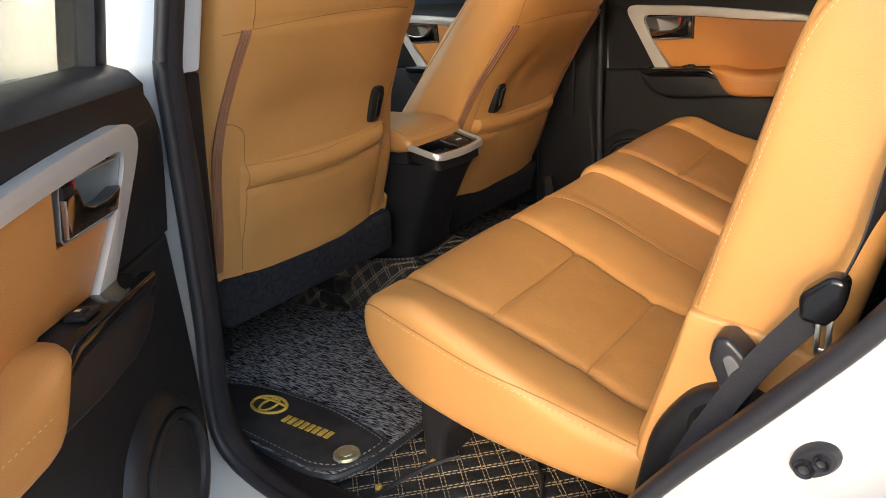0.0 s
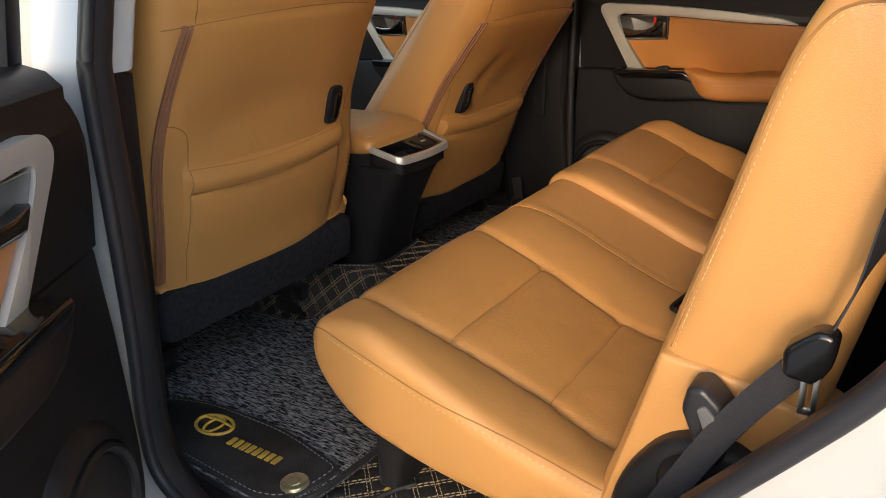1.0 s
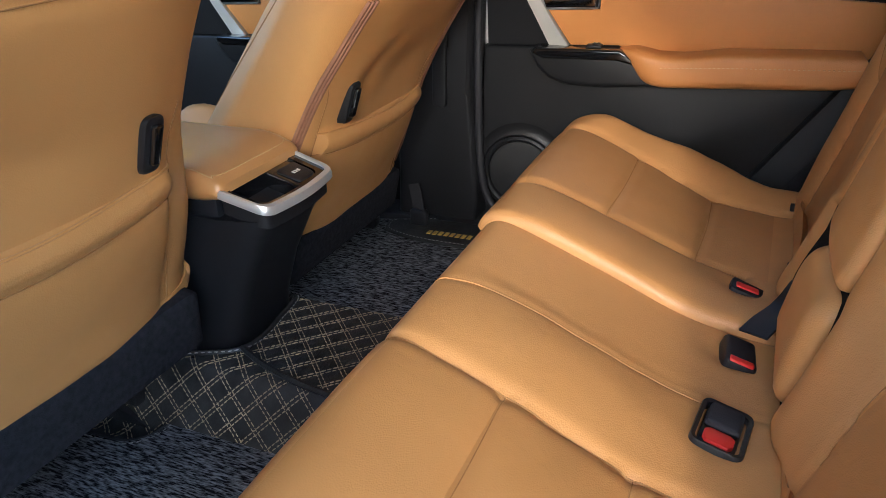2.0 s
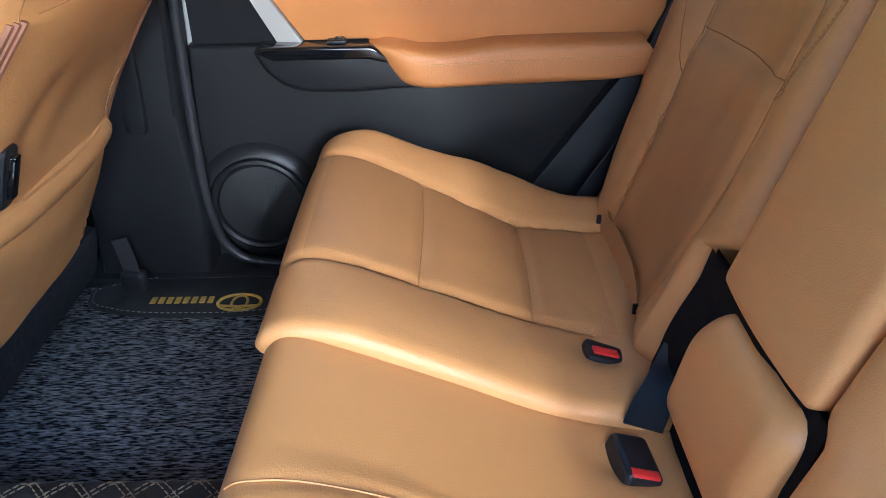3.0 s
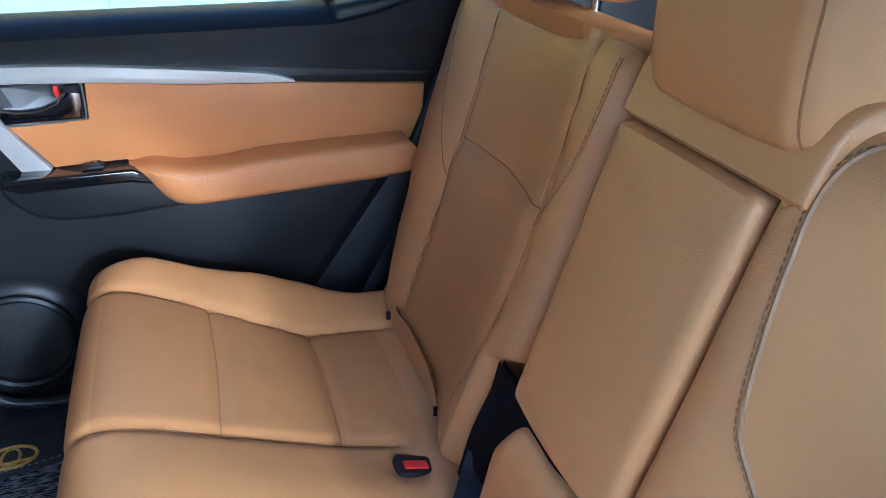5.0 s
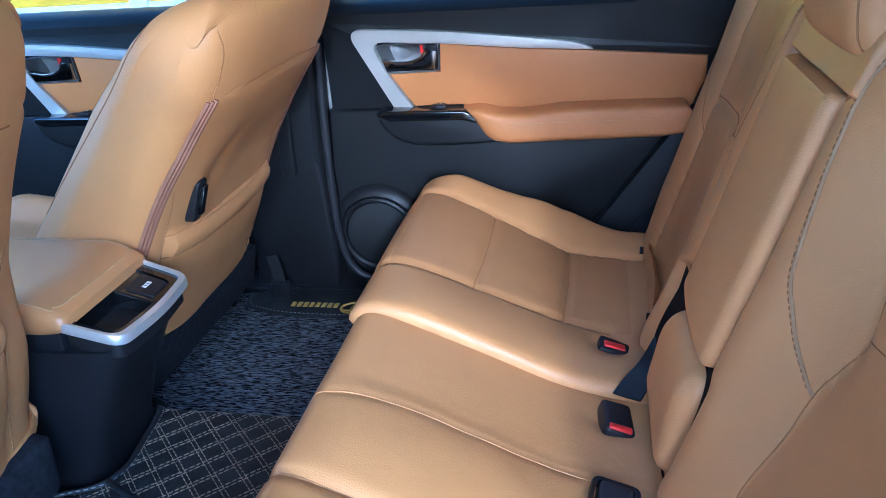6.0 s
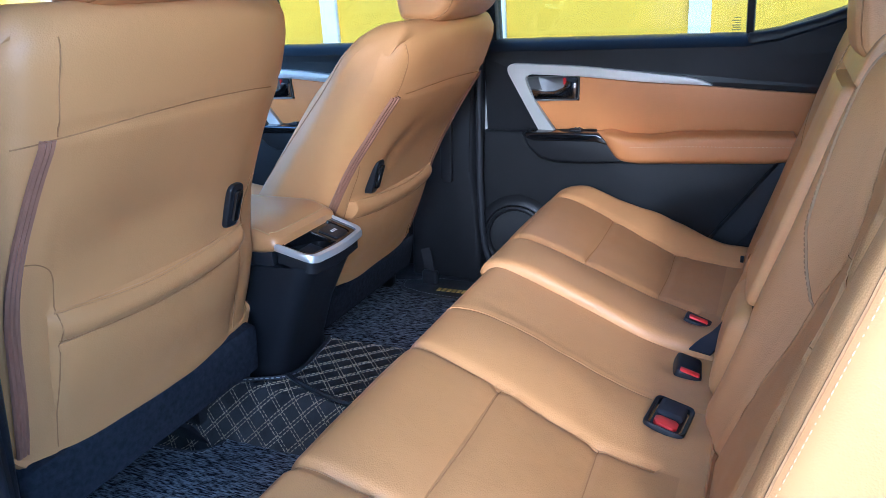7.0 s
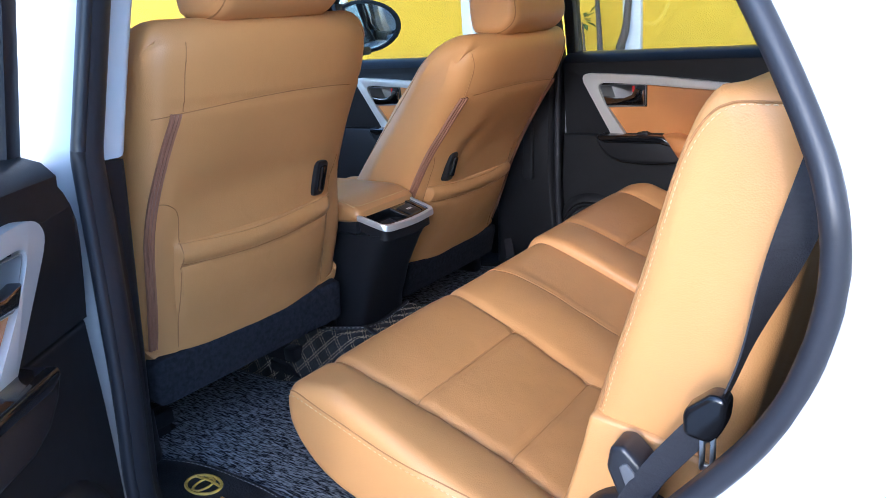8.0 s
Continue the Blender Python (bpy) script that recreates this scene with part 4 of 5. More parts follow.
def buckle(parent, x, y, z, tilt, size=0.8, cup=True, turn=80):
    """A red-buttoned belt buckle lying in a cup of the cushion."""
    m = pose(x, y, z, 0, tilt, 0) @ pose(0, 0, 0, 0, 0, turn) @ Matrix.Scale(size, 4)
    def place(bm):
        bmesh.ops.transform(bm, matrix=m, verts=bm.verts)
        return bm
    if cup == "flush":
        b = part("buckle", place(prism([tuple(p) for p in rounded([(-0.032, -0.020, 0.008), (0.022, -0.024, 0.008), (0.030, 0.014, 0.008), (-0.026, 0.022, 0.008)])], -0.02, 0.006, lambda u, w, a: (u, w, a), 0.004, 2)), M_BLACK, parent, "black flush belt buckle")
        part("release_button", place(block(-0.022, 0.016, -0.013, 0.002, 0.000, 0.0095, 0.002, 2)), M_RED, b, "red release button")
        return
    if cup:
        rect = lambda a, b, r: [tuple(p) for p in rounded([(-a, -b, r), (a, -b, r), (a, b, r), (-a, b, r)])]
        out, inn = rect(0.043, 0.030, 0.012), rect(0.037, 0.0245, 0.009)
        rings = [[(u, w, -0.012) for u, w in out], [(u, w, 0.001) for u, w in out], [(u * 0.97, w * 0.96, 0.0035) for u, w in out], [(u, w, 0.002) for u, w in inn], [(u, w, -0.014) for u, w in inn], [(u * 0.02, w * 0.02, -0.0145) for u, w in inn]]
        c = part("buckle_cup", place(loft(rings)), M_BLACK, parent, "black buckle cup set into the cushion")
        b = part("buckle", place(block(-0.036, 0.034, -0.0215, 0.0215, -0.0135, -0.002, 0.004, 2)), M_BLACK, c, "black belt buckle")
        part("buckle_web", place(block(-0.006, 0.035, -0.020, 0.020, -0.004, 0.008, 0.007, 4)), M_BELT, c, "charcoal webbing round the buckle")
        part("release_button", place(prism([(-0.033, -0.012), (-0.027, -0.017), (-0.015, -0.017), (-0.010, -0.012), (-0.010, 0.012), (-0.015, 0.017), (-0.027, 0.017), (-0.033, 0.012)], -0.004, 0.0035, lambda u, w, a: (u, w, a), 0.0015, 2)), M_RED, c, "red release button")
        return
    b = part("buckle", place(block(-0.040, 0.030, -0.024, 0.024, -0.014, 0.016, 0.008, 4)), M_BLACK, parent, "black belt buckle")
    part("release_button", place(block(-0.0385, -0.026, -0.0185, 0.0185, -0.005, 0.0168, 0.003, 3)), M_RED, b, "red release button")


def headrest(parent, yc, width, x, z, depth=0.095, height=0.15, box=False):
    k = [(x - 0.005, z, 0.035), (x - 0.03, z + height * 0.45, 0.06), (x - 0.012, z + height, 0.05), (x + depth - 0.02, z + height, 0.04), (x + depth, z + 0.03, 0.04), (x + depth * 0.6, z - 0.012, 0.03)]
    at, end = width * 0.31, 0.026
    if box:
        k = [(x, z, 0.014), (x - 0.008, z + 0.04, 0.05), (x - 0.004, z + height, 0.035), (x + depth - 0.01, z + height, 0.03), (x + depth, z + 0.02, 0.025), (x + depth * 0.6, z - 0.010, 0.03)]
        at, end = width / 2 - 0.010, 0.020
    def f(px, y, pz, nx, nz):
        c = abs(y - yc) / (width / 2)
        return (0.004 * (1 - c * c) if box else -0.010 * smooth01(0.45, 1.0, c)) + groove(abs(y - yc) - at, 0.004, 0.003)
    v, fc = padded(k, yc - width / 2, yc + width / 2, end, 0.006 if box else 0.008, f)
    h, tree = leather_part("headrest", v, fc, parent, None, "tan leather headrest")
    for sgn in (-1, 1):
        y = yc + sgn * at
        loop = [(px, y, pz) for px, pz in resample(rounded(k), 0.01)]
        c = Vector((x + depth / 2, y, z + height / 2))
        line = []
        for p in loop:
            d = (Vector(p) - c)
            hit = tree.ray_cast(c, d.normalized(), 0.4)[0]
            if hit:
                line.append(hit)
        part("seam", tube(line, 0.0012, 5, True), M_SEAM if box else M_STITCH, h)
        part("headrest_post", tube([(x + depth * 0.5, yc + sgn * 0.05, z - 0.06), (x + depth * 0.5, yc + sgn * 0.05, z + 0.03)], 0.006, 10), M_CHROME, parent)


def build_bench_left():
    t = thing("rear_bench_seat", (0.55, -0.26, -0.05), "tan leather sixty-percent rear bench with folding centre armrest", "car seat", "rear seats")
    f = bench_shape(-1)
    def shape(x, y, z, nx, nz):
        a = f(x, y, z, nx, nz) if y < -0.05 else 0.0012 * noise.noise((x * 9, y * 9, 3.0))
        if nz > 0.3 and -0.3 < y:
            a += groove(y + 0.092 - 0.013 * smooth01(0.29, 0.40, x), 0.006, 0.003) * smooth01(0.28, 0.31, x)
        if nz > 0.3 and x > 0.57:
            for by, wide in ((-0.126, 0.036), (0.043, 0.026)):
                a -= 0.010 * math.exp(-((x - 0.628) / 0.032) ** 2 - ((y - by) / wide) ** 2)
        return a
    v, fc = padded(CUSHION, -0.612, 0.097, 0.022, 0.006, shape, 0.010)
    c, tree = leather_part("seat_cushion", v, fc, t, None, "broad tan leather seat cushion with stitched panels", cushion_panel(-1))
    cushion_tree = tree
    down = (0, 0, -1)
    cushion_seams(tree, c, -1)
    seam_on(tree, [(0.283, -0.092, 0.4), (0.34, -0.086, 0.4), (0.42, -0.080, 0.4), (0.52, -0.079, 0.4), (0.615, -0.082, 0.4)], down, c, 0.0009, "seam", M_LEATHER)
    # stitched edge along the outer side
    edge = [(0.276, -0.61, 0.262), (0.300, -0.61, 0.268), (0.353, -0.61, 0.252), (0.45, -0.61, 0.220), (0.538, -0.61, 0.199), (0.618, -0.61, 0.179), (0.672, -0.61, 0.168)]
    seam_on(tree, edge, (0, 1, -0.35), c, 0.0010)
    stitch_on(tree, [(x, y, z - 0.007) for x, y, z in edge], (0, 1, -0.35), c, M_STITCH, 120, 0.005, 0.0035, 0.0009)
    # stand under the cushion
    part("seat_leg", prism([(0.296, 0.14), (0.296, 0.02), (0.296, -0.03), (0.332, -0.03), (0.340, 0.02), (0.365, 0.06), (0.42, 0.085), (0.50, 0.095), (0.42, 0.12)], 0.45, 0.530, lambda u, v_, a: (u, -a, v_), 0.012, 3), M_LEVER, t, "black plastic seat leg cover")
    part("seat_base", block(0.46, 0.80, -0.36, 0.07, -0.03, 0.10, 0.01), M_BLACK, t)
    # back
    v, fc = padded(BACK, -0.612, -0.0825, 0.024, 0.008, left_back_shape, 0.010, True)
    v = [(x, y - 0.016 * smooth01(0.336, 0.312, z) * smooth01(-0.17, -0.10, y), z) for x, y, z in v]
    b, tree = leather_part("backrest", v, fc, t, None, "tan leather backrest with stitched side bolsters", left_panel)
    fw = (1, 0, 0)
    curve_in = [(0.6, -0.135, 0.668), (0.6, -0.120, 0.658), (0.6, -0.114, 0.640), (0.6, -0.113, 0.615), (0.6, -0.117, 0.582), (0.6, -0.124, 0.532), (0.6, -0.136, 0.468), (0.6, -0.155, 0.437), (0.6, -0.176, 0.411), (0.6, -0.205, 0.387)]
    seam_on(tree, curve_in, fw, b, 0.0021, "piping", M_PALEPIPE, 90)
    stitch_on(tree, [(x, y + 0.004, z) for x, y, z in curve_in], fw, b, M_BROWNSTITCH, 160, 0.005, 0.002, 0.0008)
    seam_on(tree, [(0.6, -left_seam(z), z) for z in (0.22, 0.25, 0.286, 0.34, 0.387, 0.43, 0.46, 0.51, 0.556, 0.60, 0.64)], fw, b)
    seam_on(tree, [(0.6, -0.231, 0.46), (0.6, -0.308, 0.473), (0.6, -0.40, 0.478), (0.6, -0.50, 0.47)], fw, b)
    seam_on(tree, [(0.6, -0.45, 0.66), (0.6, -0.485, 0.56), (0.6, -0.50, 0.465), (0.6, -0.51, 0.36), (0.6, -0.515, 0.22)], fw, b)
    seam_on(tree, [(0.6, -0.092, 0.611), (0.6, -0.102, 0.618), (0.6, -0.113, 0.622)], fw, b, 0.0009)
    side = [(0.733, -0.8, 0.355), (0.747, -0.8, 0.408), (0.769, -0.8, 0.48), (0.789, -0.8, 0.546), (0.807, -0.8, 0.605), (0.826, -0.8, 0.638), (0.848, -0.8, 0.652), (0.89, -0.8, 0.652)]
    stitch_on(tree, [(x + 0.006, y, z - 0.002) for x, y, z in side], (0, 1, 0), b, M_WHITESTITCH, 200, 0.0036, 0.0026, 0.0006)
    seam_on(tree, [(x + 0.002, y, z) for x, y, z in side], (0, 1, 0), b, 0.0014)
    part("side_base", prism([tuple(p) for p in rounded([(0.672, 0.155, 0.02), (0.715, 0.30, 0.03), (0.728, 0.352, 0.006), (0.79, 0.345, 0.02), (0.885, 0.315, 0.02), (0.86, 0.16, 0.02)])], 0.55, 0.618, lambda u, v_, a: (u, -a, v_), 0.016, 4), M_LEATHER, t, "tan leather side base under the backrest")
    # centre back: frame, folding arm rest and lower pad
    v, fc = padded(BACK, -0.087, 0.128, 0.014, 0.010, lambda x, y, z, nx, nz: (-0.016 if nx < -0.4 else 0.0))
    part("centre_back", from_arrays(v, fc), M_PANEL, t, "tan leather behind the arm rest")
    arm = [(0.712, 0.325, 0.012), (0.800, 0.613, 0.008), (0.85, 0.613, 0.01), (0.775, 0.315, 0.01)]
    v, fc = padded(arm, -0.080, 0.108, 0.010, 0.006, lambda x, y, z, nx, nz: (0.005 * (1 - ((y - 0.014) / 0.092) ** 2) if nx < -0.4 else 0))
    leather_part("centre_arm_rest", v, fc, t, None, "folded tan leather centre arm rest")
    low = [(0.668, 0.175, 0.03), (0.694, 0.300, 0.03), (0.72, 0.314, 0.012), (0.78, 0.30, 0.01), (0.75, 0.17, 0.02)]
    v, fc = padded(low, -0.086, 0.106, 0.024, 0.008, None)
    v = [(x, y - 0.020 * smooth01(0.255, 0.312, z) * smooth01(0.03, 0.10, y), z) for x, y, z in v]
    leather_part("lower_pad", v, fc, t, None, "tan leather lower centre pad")
    # black cover in the gap round the lower pad
    rows = []
    for z in [0.150 + 0.0175 * k for k in range(11)]:
        rows.append([(0.703 + 0.22 * (z - 0.236) - 0.012 * smooth01(0.09, 0.15, y) * smooth01(0.31, 0.22, z) - 0.003 * math.sin((y + 0.02) * 30) + 0.002 * noise.noise((y * 30, z * 30, 2.0)), y, z) for y in [-0.098 + 0.0132 * k for k in range(21)]])
    m = len(rows[0])
    verts = [p for r_ in rows for p in r_] + [(x + 0.006, y, z) for r_ in rows for x, y, z in r_]
    faces = [(j * m + i, j * m + i + 1, (j + 1) * m + i + 1, (j + 1) * m + i) for j in range(len(rows) - 1) for i in range(m - 1)]
    k = m * len(rows)
    part("gap_cover", from_arrays(verts, faces + [tuple(k + i for i in reversed(f_)) for f_ in faces]), M_CARPETBLACK, t, "black cover round the lower pad")
    top = [(0.806, 0.616, 0.006), (0.831, 0.682, 0.03), (0.89, 0.682, 0.02), (0.87, 0.616, 0.01)]
    v, fc = padded(top, -0.111, 0.116, 0.005, 0.008, None)
    leather_part("top_pad", v, fc, t, None, "tan leather pad above the arm rest")
    headrest(t, -0.002, 0.192, 0.812, 0.647, 0.085, 0.165, True)
    headrest(t, -0.36, 0.27, 0.845, 0.690, box=True)
    at = cushion_tree.ray_cast(Vector((0.629, -0.126, 0.6)), Vector((0, 0, -1)))[0]
    buckle(t, at.x, at.y, at.z + 0.0125, 13, 0.96, True, 84)
    buckle(t, 0.633, 0.046, 0.153, 20, 0.86, False, 96)
    # recliner with lever at the outer side
    part("recliner_cover", prism([tuple(p) for p in rounded([(0.675, 0.10, 0.02), (0.70, 0.22, 0.03), (0.742, 0.278, 0.03), (0.80, 0.29, 0.03), (0.85, 0.25, 0.03), (0.86, 0.10, 0.02)])], 0.60, 0.640, lambda u, v_, a: (u, -a, v_), 0.012, 3), M_BLACK, t, "black recliner cover")
    part("recliner_disc", lathe([(0.0, -0.012), (0.026, -0.010), (0.032, 0.0), (0.033, 0.02), (0.0, 0.02)], (0.772, -0.642, 0.238), "y", 28), M_BLACK, t)
    part("recliner_lever", prism([tuple(p) for p in rounded([(0.762, 0.326, 0.005), (0.766, 0.348, 0.005), (0.780, 0.352, 0.005), (0.799, 0.334, 0.008), (0.806, 0.306, 0.01), (0.798, 0.28, 0.01), (0.784, 0.274, 0.01)])], 0.628, 0.660, lambda u, v_, a: (u, -a, v_), 0.007, 3), M_LEVER, t, "dark grey recline lever")
    part("lever_face", prism([tuple(p) for p in rounded([(0.776, 0.332, 0.003), (0.783, 0.338, 0.004), (0.797, 0.322, 0.006), (0.799, 0.298, 0.006), (0.793, 0.288, 0.004)])], 0.655, 0.6625, lambda u, v_, a: (u, -a, v_), 0.002), M_LEVERFACE, t, "grey plastic lever face")


def build_bench_right():
    t = thing("rear_bench_seat", (0.55, 0.35, -0.05), "tan leather forty-percent rear bench seat with raised inner edge", "car seat", "rear seats")
    f = bench_shape(1, 0.030)
    def shape(x, y, z, nx, nz):
        a = f(x, y, z, nx, nz)
        if nz > 0.3:
            a += 0.012
            if x > 0.57:
                a -= 0.010 * math.exp(-((x - 0.628) / 0.03) ** 2 - ((y - 0.194) / 0.024) ** 2)
        return a
    v, fc = padded(CUSHION, 0.090, 0.605, 0.014, 0.006, shape, 0.022)
    c, tree = leather_part("seat_cushion", v, fc, t, None, "tan leather seat cushion with stitched panels", cushion_panel(1))
    cushion_seams(tree, c, 1)
    seam_on(tree, [(0.3, 0.0, 0.268), (0.42, 0.0, 0.222), (0.56, 0.0, 0.158), (0.64, 0.0, 0.14)], (0, 1, 0), c, 0.0014)
    part("seat_base", block(0.40, 0.80, 0.11, 0.54, -0.03, 0.10, 0.01), M_BLACK, t)
    part("seat_leg", prism([(0.335, 0.14), (0.345, -0.02), (0.40, -0.045), (0.47, -0.03), (0.56, 0.06), (0.66, 0.10), (0.42, 0.10)], 0.50, 0.585, lambda u, v_, a: (u, a, v_), 0.012, 3), M_BLACK, t, "black plastic seat leg cover")
    v, fc = padded(BACK, 0.134, 0.615, 0.030, 0.008, right_back_shape, None, True)
    # the inner lower corner draws back from the belt, and the outer side widens towards the top
    v = [(x, flare(y, z) + (0.034 * smooth01(0.342, 0.318, z) - 0.013 * smooth01(0.335, 0.35, z)) * smooth01(0.22, 0.15, y), z) for x, y, z in v]
    inside = lambda c: c.z < 0.655 and c.x < 0.66 + (c.z - 0.16) * 0.36 + 0.05 and right_in(c.z) < c.y < right_out(c.z)
    b, tree = leather_part("backrest", v, fc, t, None, "tan leather backrest with stitched panels", inside)
    fw = (1, 0, 0)
    zs = [0.215 + 0.042 * k for k in range(11)]
    seam_on(tree, [(0.6, right_in(z), z) for z in zs], fw, b)
    seam_on(tree, [(0.6, right_out(z), z) for z in zs], fw, b)
    seam_on(tree, [(0.6, 0.505, 0.466), (0.6, 0.36, 0.473), (0.6, 0.200, 0.487)], fw, b, 0.0009)
    seam_on(tree, [(0.6, 0.512, 0.404), (0.6, 0.553, 0.468), (0.6, 0.586, 0.525), (0.6, 0.620, 0.60), (0.6, 0.63, 0.64)], fw, b)
    edge = [(0.6, 0.199, 0.468), (0.6, 0.170, 0.519), (0.6, 0.151, 0.565), (0.6, 0.146, 0.616), (0.6, 0.150, 0.655)]
    seam_on(tree, edge, fw, b, 0.0009)
    stitch_on(tree, [(x, y + 0.004, z) for x, y, z in edge], fw, b, M_BROWNSTITCH, 100, 0.004, 0.002, 0.0006)
    headrest(t, 0.38, 0.27, 0.845, 0.690, box=True)
    buckle(t, 0.634, 0.196, 0.170, 20, 0.85, "flush", 6)
    for y in (0.275, 0.515):
        part("child_seat_anchor", block(0.683, 0.690, y - 0.002, y + 0.002, 0.170, 0.185, 0.0015), M_BLACK, t, "small black anchor loop")


def build_front_seat(side, dx, dy, dz, recline, label):
    s = side
    t = thing("bucket_seat", (-0.2 + dx, s * 0.36 + dy, -0.05), label, "car seat", "front seats")
    P = lambda x, y, z: (x + dx + recline * (z - 0.25), s * y + dy, z + dz)
    yi, yo = 0.135, 0.605
    prof = [(-0.056, 0.215, 0.01), (-0.030, 0.33, 0.1), (0.004, 0.46, 0.12), (0.062, 0.58, 0.1), (0.096, 0.635, 0.06), (0.127, 0.757, 0.08), (-0.005, 0.757, 0.08), (-0.125, 0.56, 0.1), (-0.32, 0.27, 0.06), (-0.13, 0.20, 0.03)]
    def f(x, y, z, nx, nz):
        if nx < 0.05:
            c = abs(y - 0.38) / 0.23
            return (0.025 * smooth01(0.55, 0.85, c) * smooth01(1.05, 0.9, c) - 0.008) * smooth01(-0.2, -0.7, nx) * smooth01(0.72, 0.60, z)
        c = (y - 0.378) / 0.228
        a = -0.030 * abs(c) ** 4 + 0.004
        # pocket with its gathered top
        if yi + 0.05 < y < yo - 0.06:
            top = 0.420 - 0.010 * (1 - c * c)
            a += 0.010 * smooth01(top + 0.006, top - 0.004, z) * smooth01(0.24, 0.34, z) + 0.006 * math.exp(-((z - top + 0.016) / 0.012) ** 2)
            a += groove(z - (top - 0.036), 0.004, 0.004)
            a -= 0.012 * math.exp(-((y - 0.40) / 0.13) ** 2 - ((z - 0.485) / 0.05) ** 2)
        a += groove(y - (yi + 0.045), 0.005, 0.003) * smooth01(0.47, 0.45, z) + groove(y - (yo - 0.062), 0.005, 0.003) * smooth01(0.47, 0.45, z)
        a += groove(z - (0.628 + 0.008 * (1 - c * c)), 0.006, 0.003)
        if s > 0:
            a -= 0.010 * math.exp(-((y - 0.285 - 0.5 * (z - 0.50)) / 0.035) ** 2 - ((z - 0.505) / 0.045) ** 2)
        a += 0.0016 * noise.noise((y * 16, z * 24, 4.0 + s)) * smooth01(0.36, 0.27, z)
        return (a + 0.0022 * noise.noise((y * 7, z * 7, 11.0 + s))) * smooth01(0.05, 0.75, nx)
    v, fc = padded(prof, yi, yo, 0.026, 0.008, f)
    # the sides draw in towards the top
    def fit_width(p):
        x, y, z = p
        k = 1 - 0.10 * smooth01(0.69, 0.77, z) - 0.05 * smooth01(0.35, 0.2, z) - 0.03 * smooth01(0.55, 0.40, z)
        c = abs(y - 0.378) / 0.228
        if z < 0.30 and x > -0.12:
            x = min(x, float(np.interp(z, (0.20, 0.215, 0.33), (-0.062, -0.056, -0.030))) + 0.008 + 0.022 * smooth01(0.235, 0.29, z) - 0.030 * min(1.1, c) ** 4)
        y = 0.370 + (y - 0.370) * k
        if s < 0:
            y -= float(np.interp(z, (0.24, 0.35, 0.42, 0.47, 0.55), (0.034, 0.034, 0.022, 0.009, 0.003))) * smooth01(0.195, 0.158, y)
        return P(x, y, z)
    v = [fit_width(p) for p in v]
    b, tree = leather_part("backrest", v, fc, t, None, "tan leather seat back with map pocket")
    way = (-1, 0, 0)
    yl = lambda pts: [P(0.5, y, z) for y, z in pts]
    def on(pts, r=0.0008, mat=None, name="seam", n=60):
        line = laid(tree, curve_through(yl(pts), n), way, 0.0003, 0.1 + 0.5)
        if len(line) > 2:
            part(name, tube(line, r, 5), mat or M_SEAM, b)
        return line
    on([(0.592, 0.624), (0.552, 0.628), (0.46, 0.634), (0.36, 0.637), (0.26, 0.635), (0.192, 0.630)])
    on([(0.552, 0.630), (0.553, 0.68), (0.548, 0.725)])
    if s > 0:
        rise = [P(x, y, z) for x, y, z in ((0.07, 0.172, 0.628), (0.085, 0.168, 0.66), (0.085, 0.172, 0.69), (0.06, 0.18, 0.72))]
        rim = laid(tree, curve_through(rise, 40), (-0.8, 0.6, 0), 0.0003, 0.25)
        if len(rim) > 2:
            part("seam", tube(rim, 0.0009, 5), M_SEAM, b)
        flank = [P(x, 0.05, z) for x, z in ((-0.005, 0.735), (-0.05, 0.665), (-0.10, 0.60), (-0.155, 0.53), (-0.21, 0.46))]
        line = laid(tree, curve_through(flank, 50), (0, 1, 0), 0.0003, 0.12)
        if len(line) > 2:
            part("seam", tube(line, 0.0009, 5), M_SEAM, b)
    on([(yo - 0.068, 0.232), (yo - 0.070, 0.34), (yo - 0.072, 0.44), (yo - 0.068, 0.470), (yo - 0.050, 0.488), (yo - 0.026, 0.494)])
    on([(yi + 0.045, 0.232), (yi + 0.045, 0.34), (yi + 0.045, 0.44), (yi + 0.041, 0.475), (yi + 0.034, 0.497)])
    tops = [(yo - 0.070, 0.420), (0.45, 0.412), (0.36, 0.410), (yi + 0.045, 0.421)]
    on(tops, 0.0022, M_LEATHER, "pocket_hem")
    on([(y, z - 0.036) for y, z in tops], 0.0008)
    # brown zip band round the outer edge
    band = laid(tree, curve_through(yl([(0.562, 0.628), (0.571, 0.56), (0.577, 0.50), (0.579, 0.43), (0.578, 0.36), (0.574, 0.24)]), 60), way, 0.001, 0.6)
    for o in (-0.006, 0.0, 0.006):
        part("zip_band", tube([p + Vector((0, s * o, 0)) for p in band], 0.0036, 6), M_PIPING, b, "brown zip piping")
    path = [P(x, y, z) for x, y, z in ((0.07, 0.172, 0.628), (0.035, 0.160, 0.56), (0.005, 0.150, 0.50), (-0.022, 0.144, 0.43), (-0.045, 0.138, 0.36), (-0.07, 0.136, 0.29))]
    inner = []
    for p in laid(tree, curve_through(path, 60), (-0.8, s * 0.6, 0), 0.001, 0.25):
        if not inner or (p - inner[-1]).length < 0.03:
            inner.append(p)
    for o in (-0.008, -0.0015, 0.005):
        if len(inner) > 3 and s > 0:
            part("zip_band", tube([p + Vector((0.55 * o, 0.83 * o, 0)) for p in inner], 0.0038, 6), M_PIPING, b, "brown zip piping")
    # black hook on the back
    hit = laid(tree, [P(0.5, 0.228, 0.463)], way, 0.0, 0.6)
    k = hit[0] if hit else Vector(P(0.01, 0.228, 0.463))
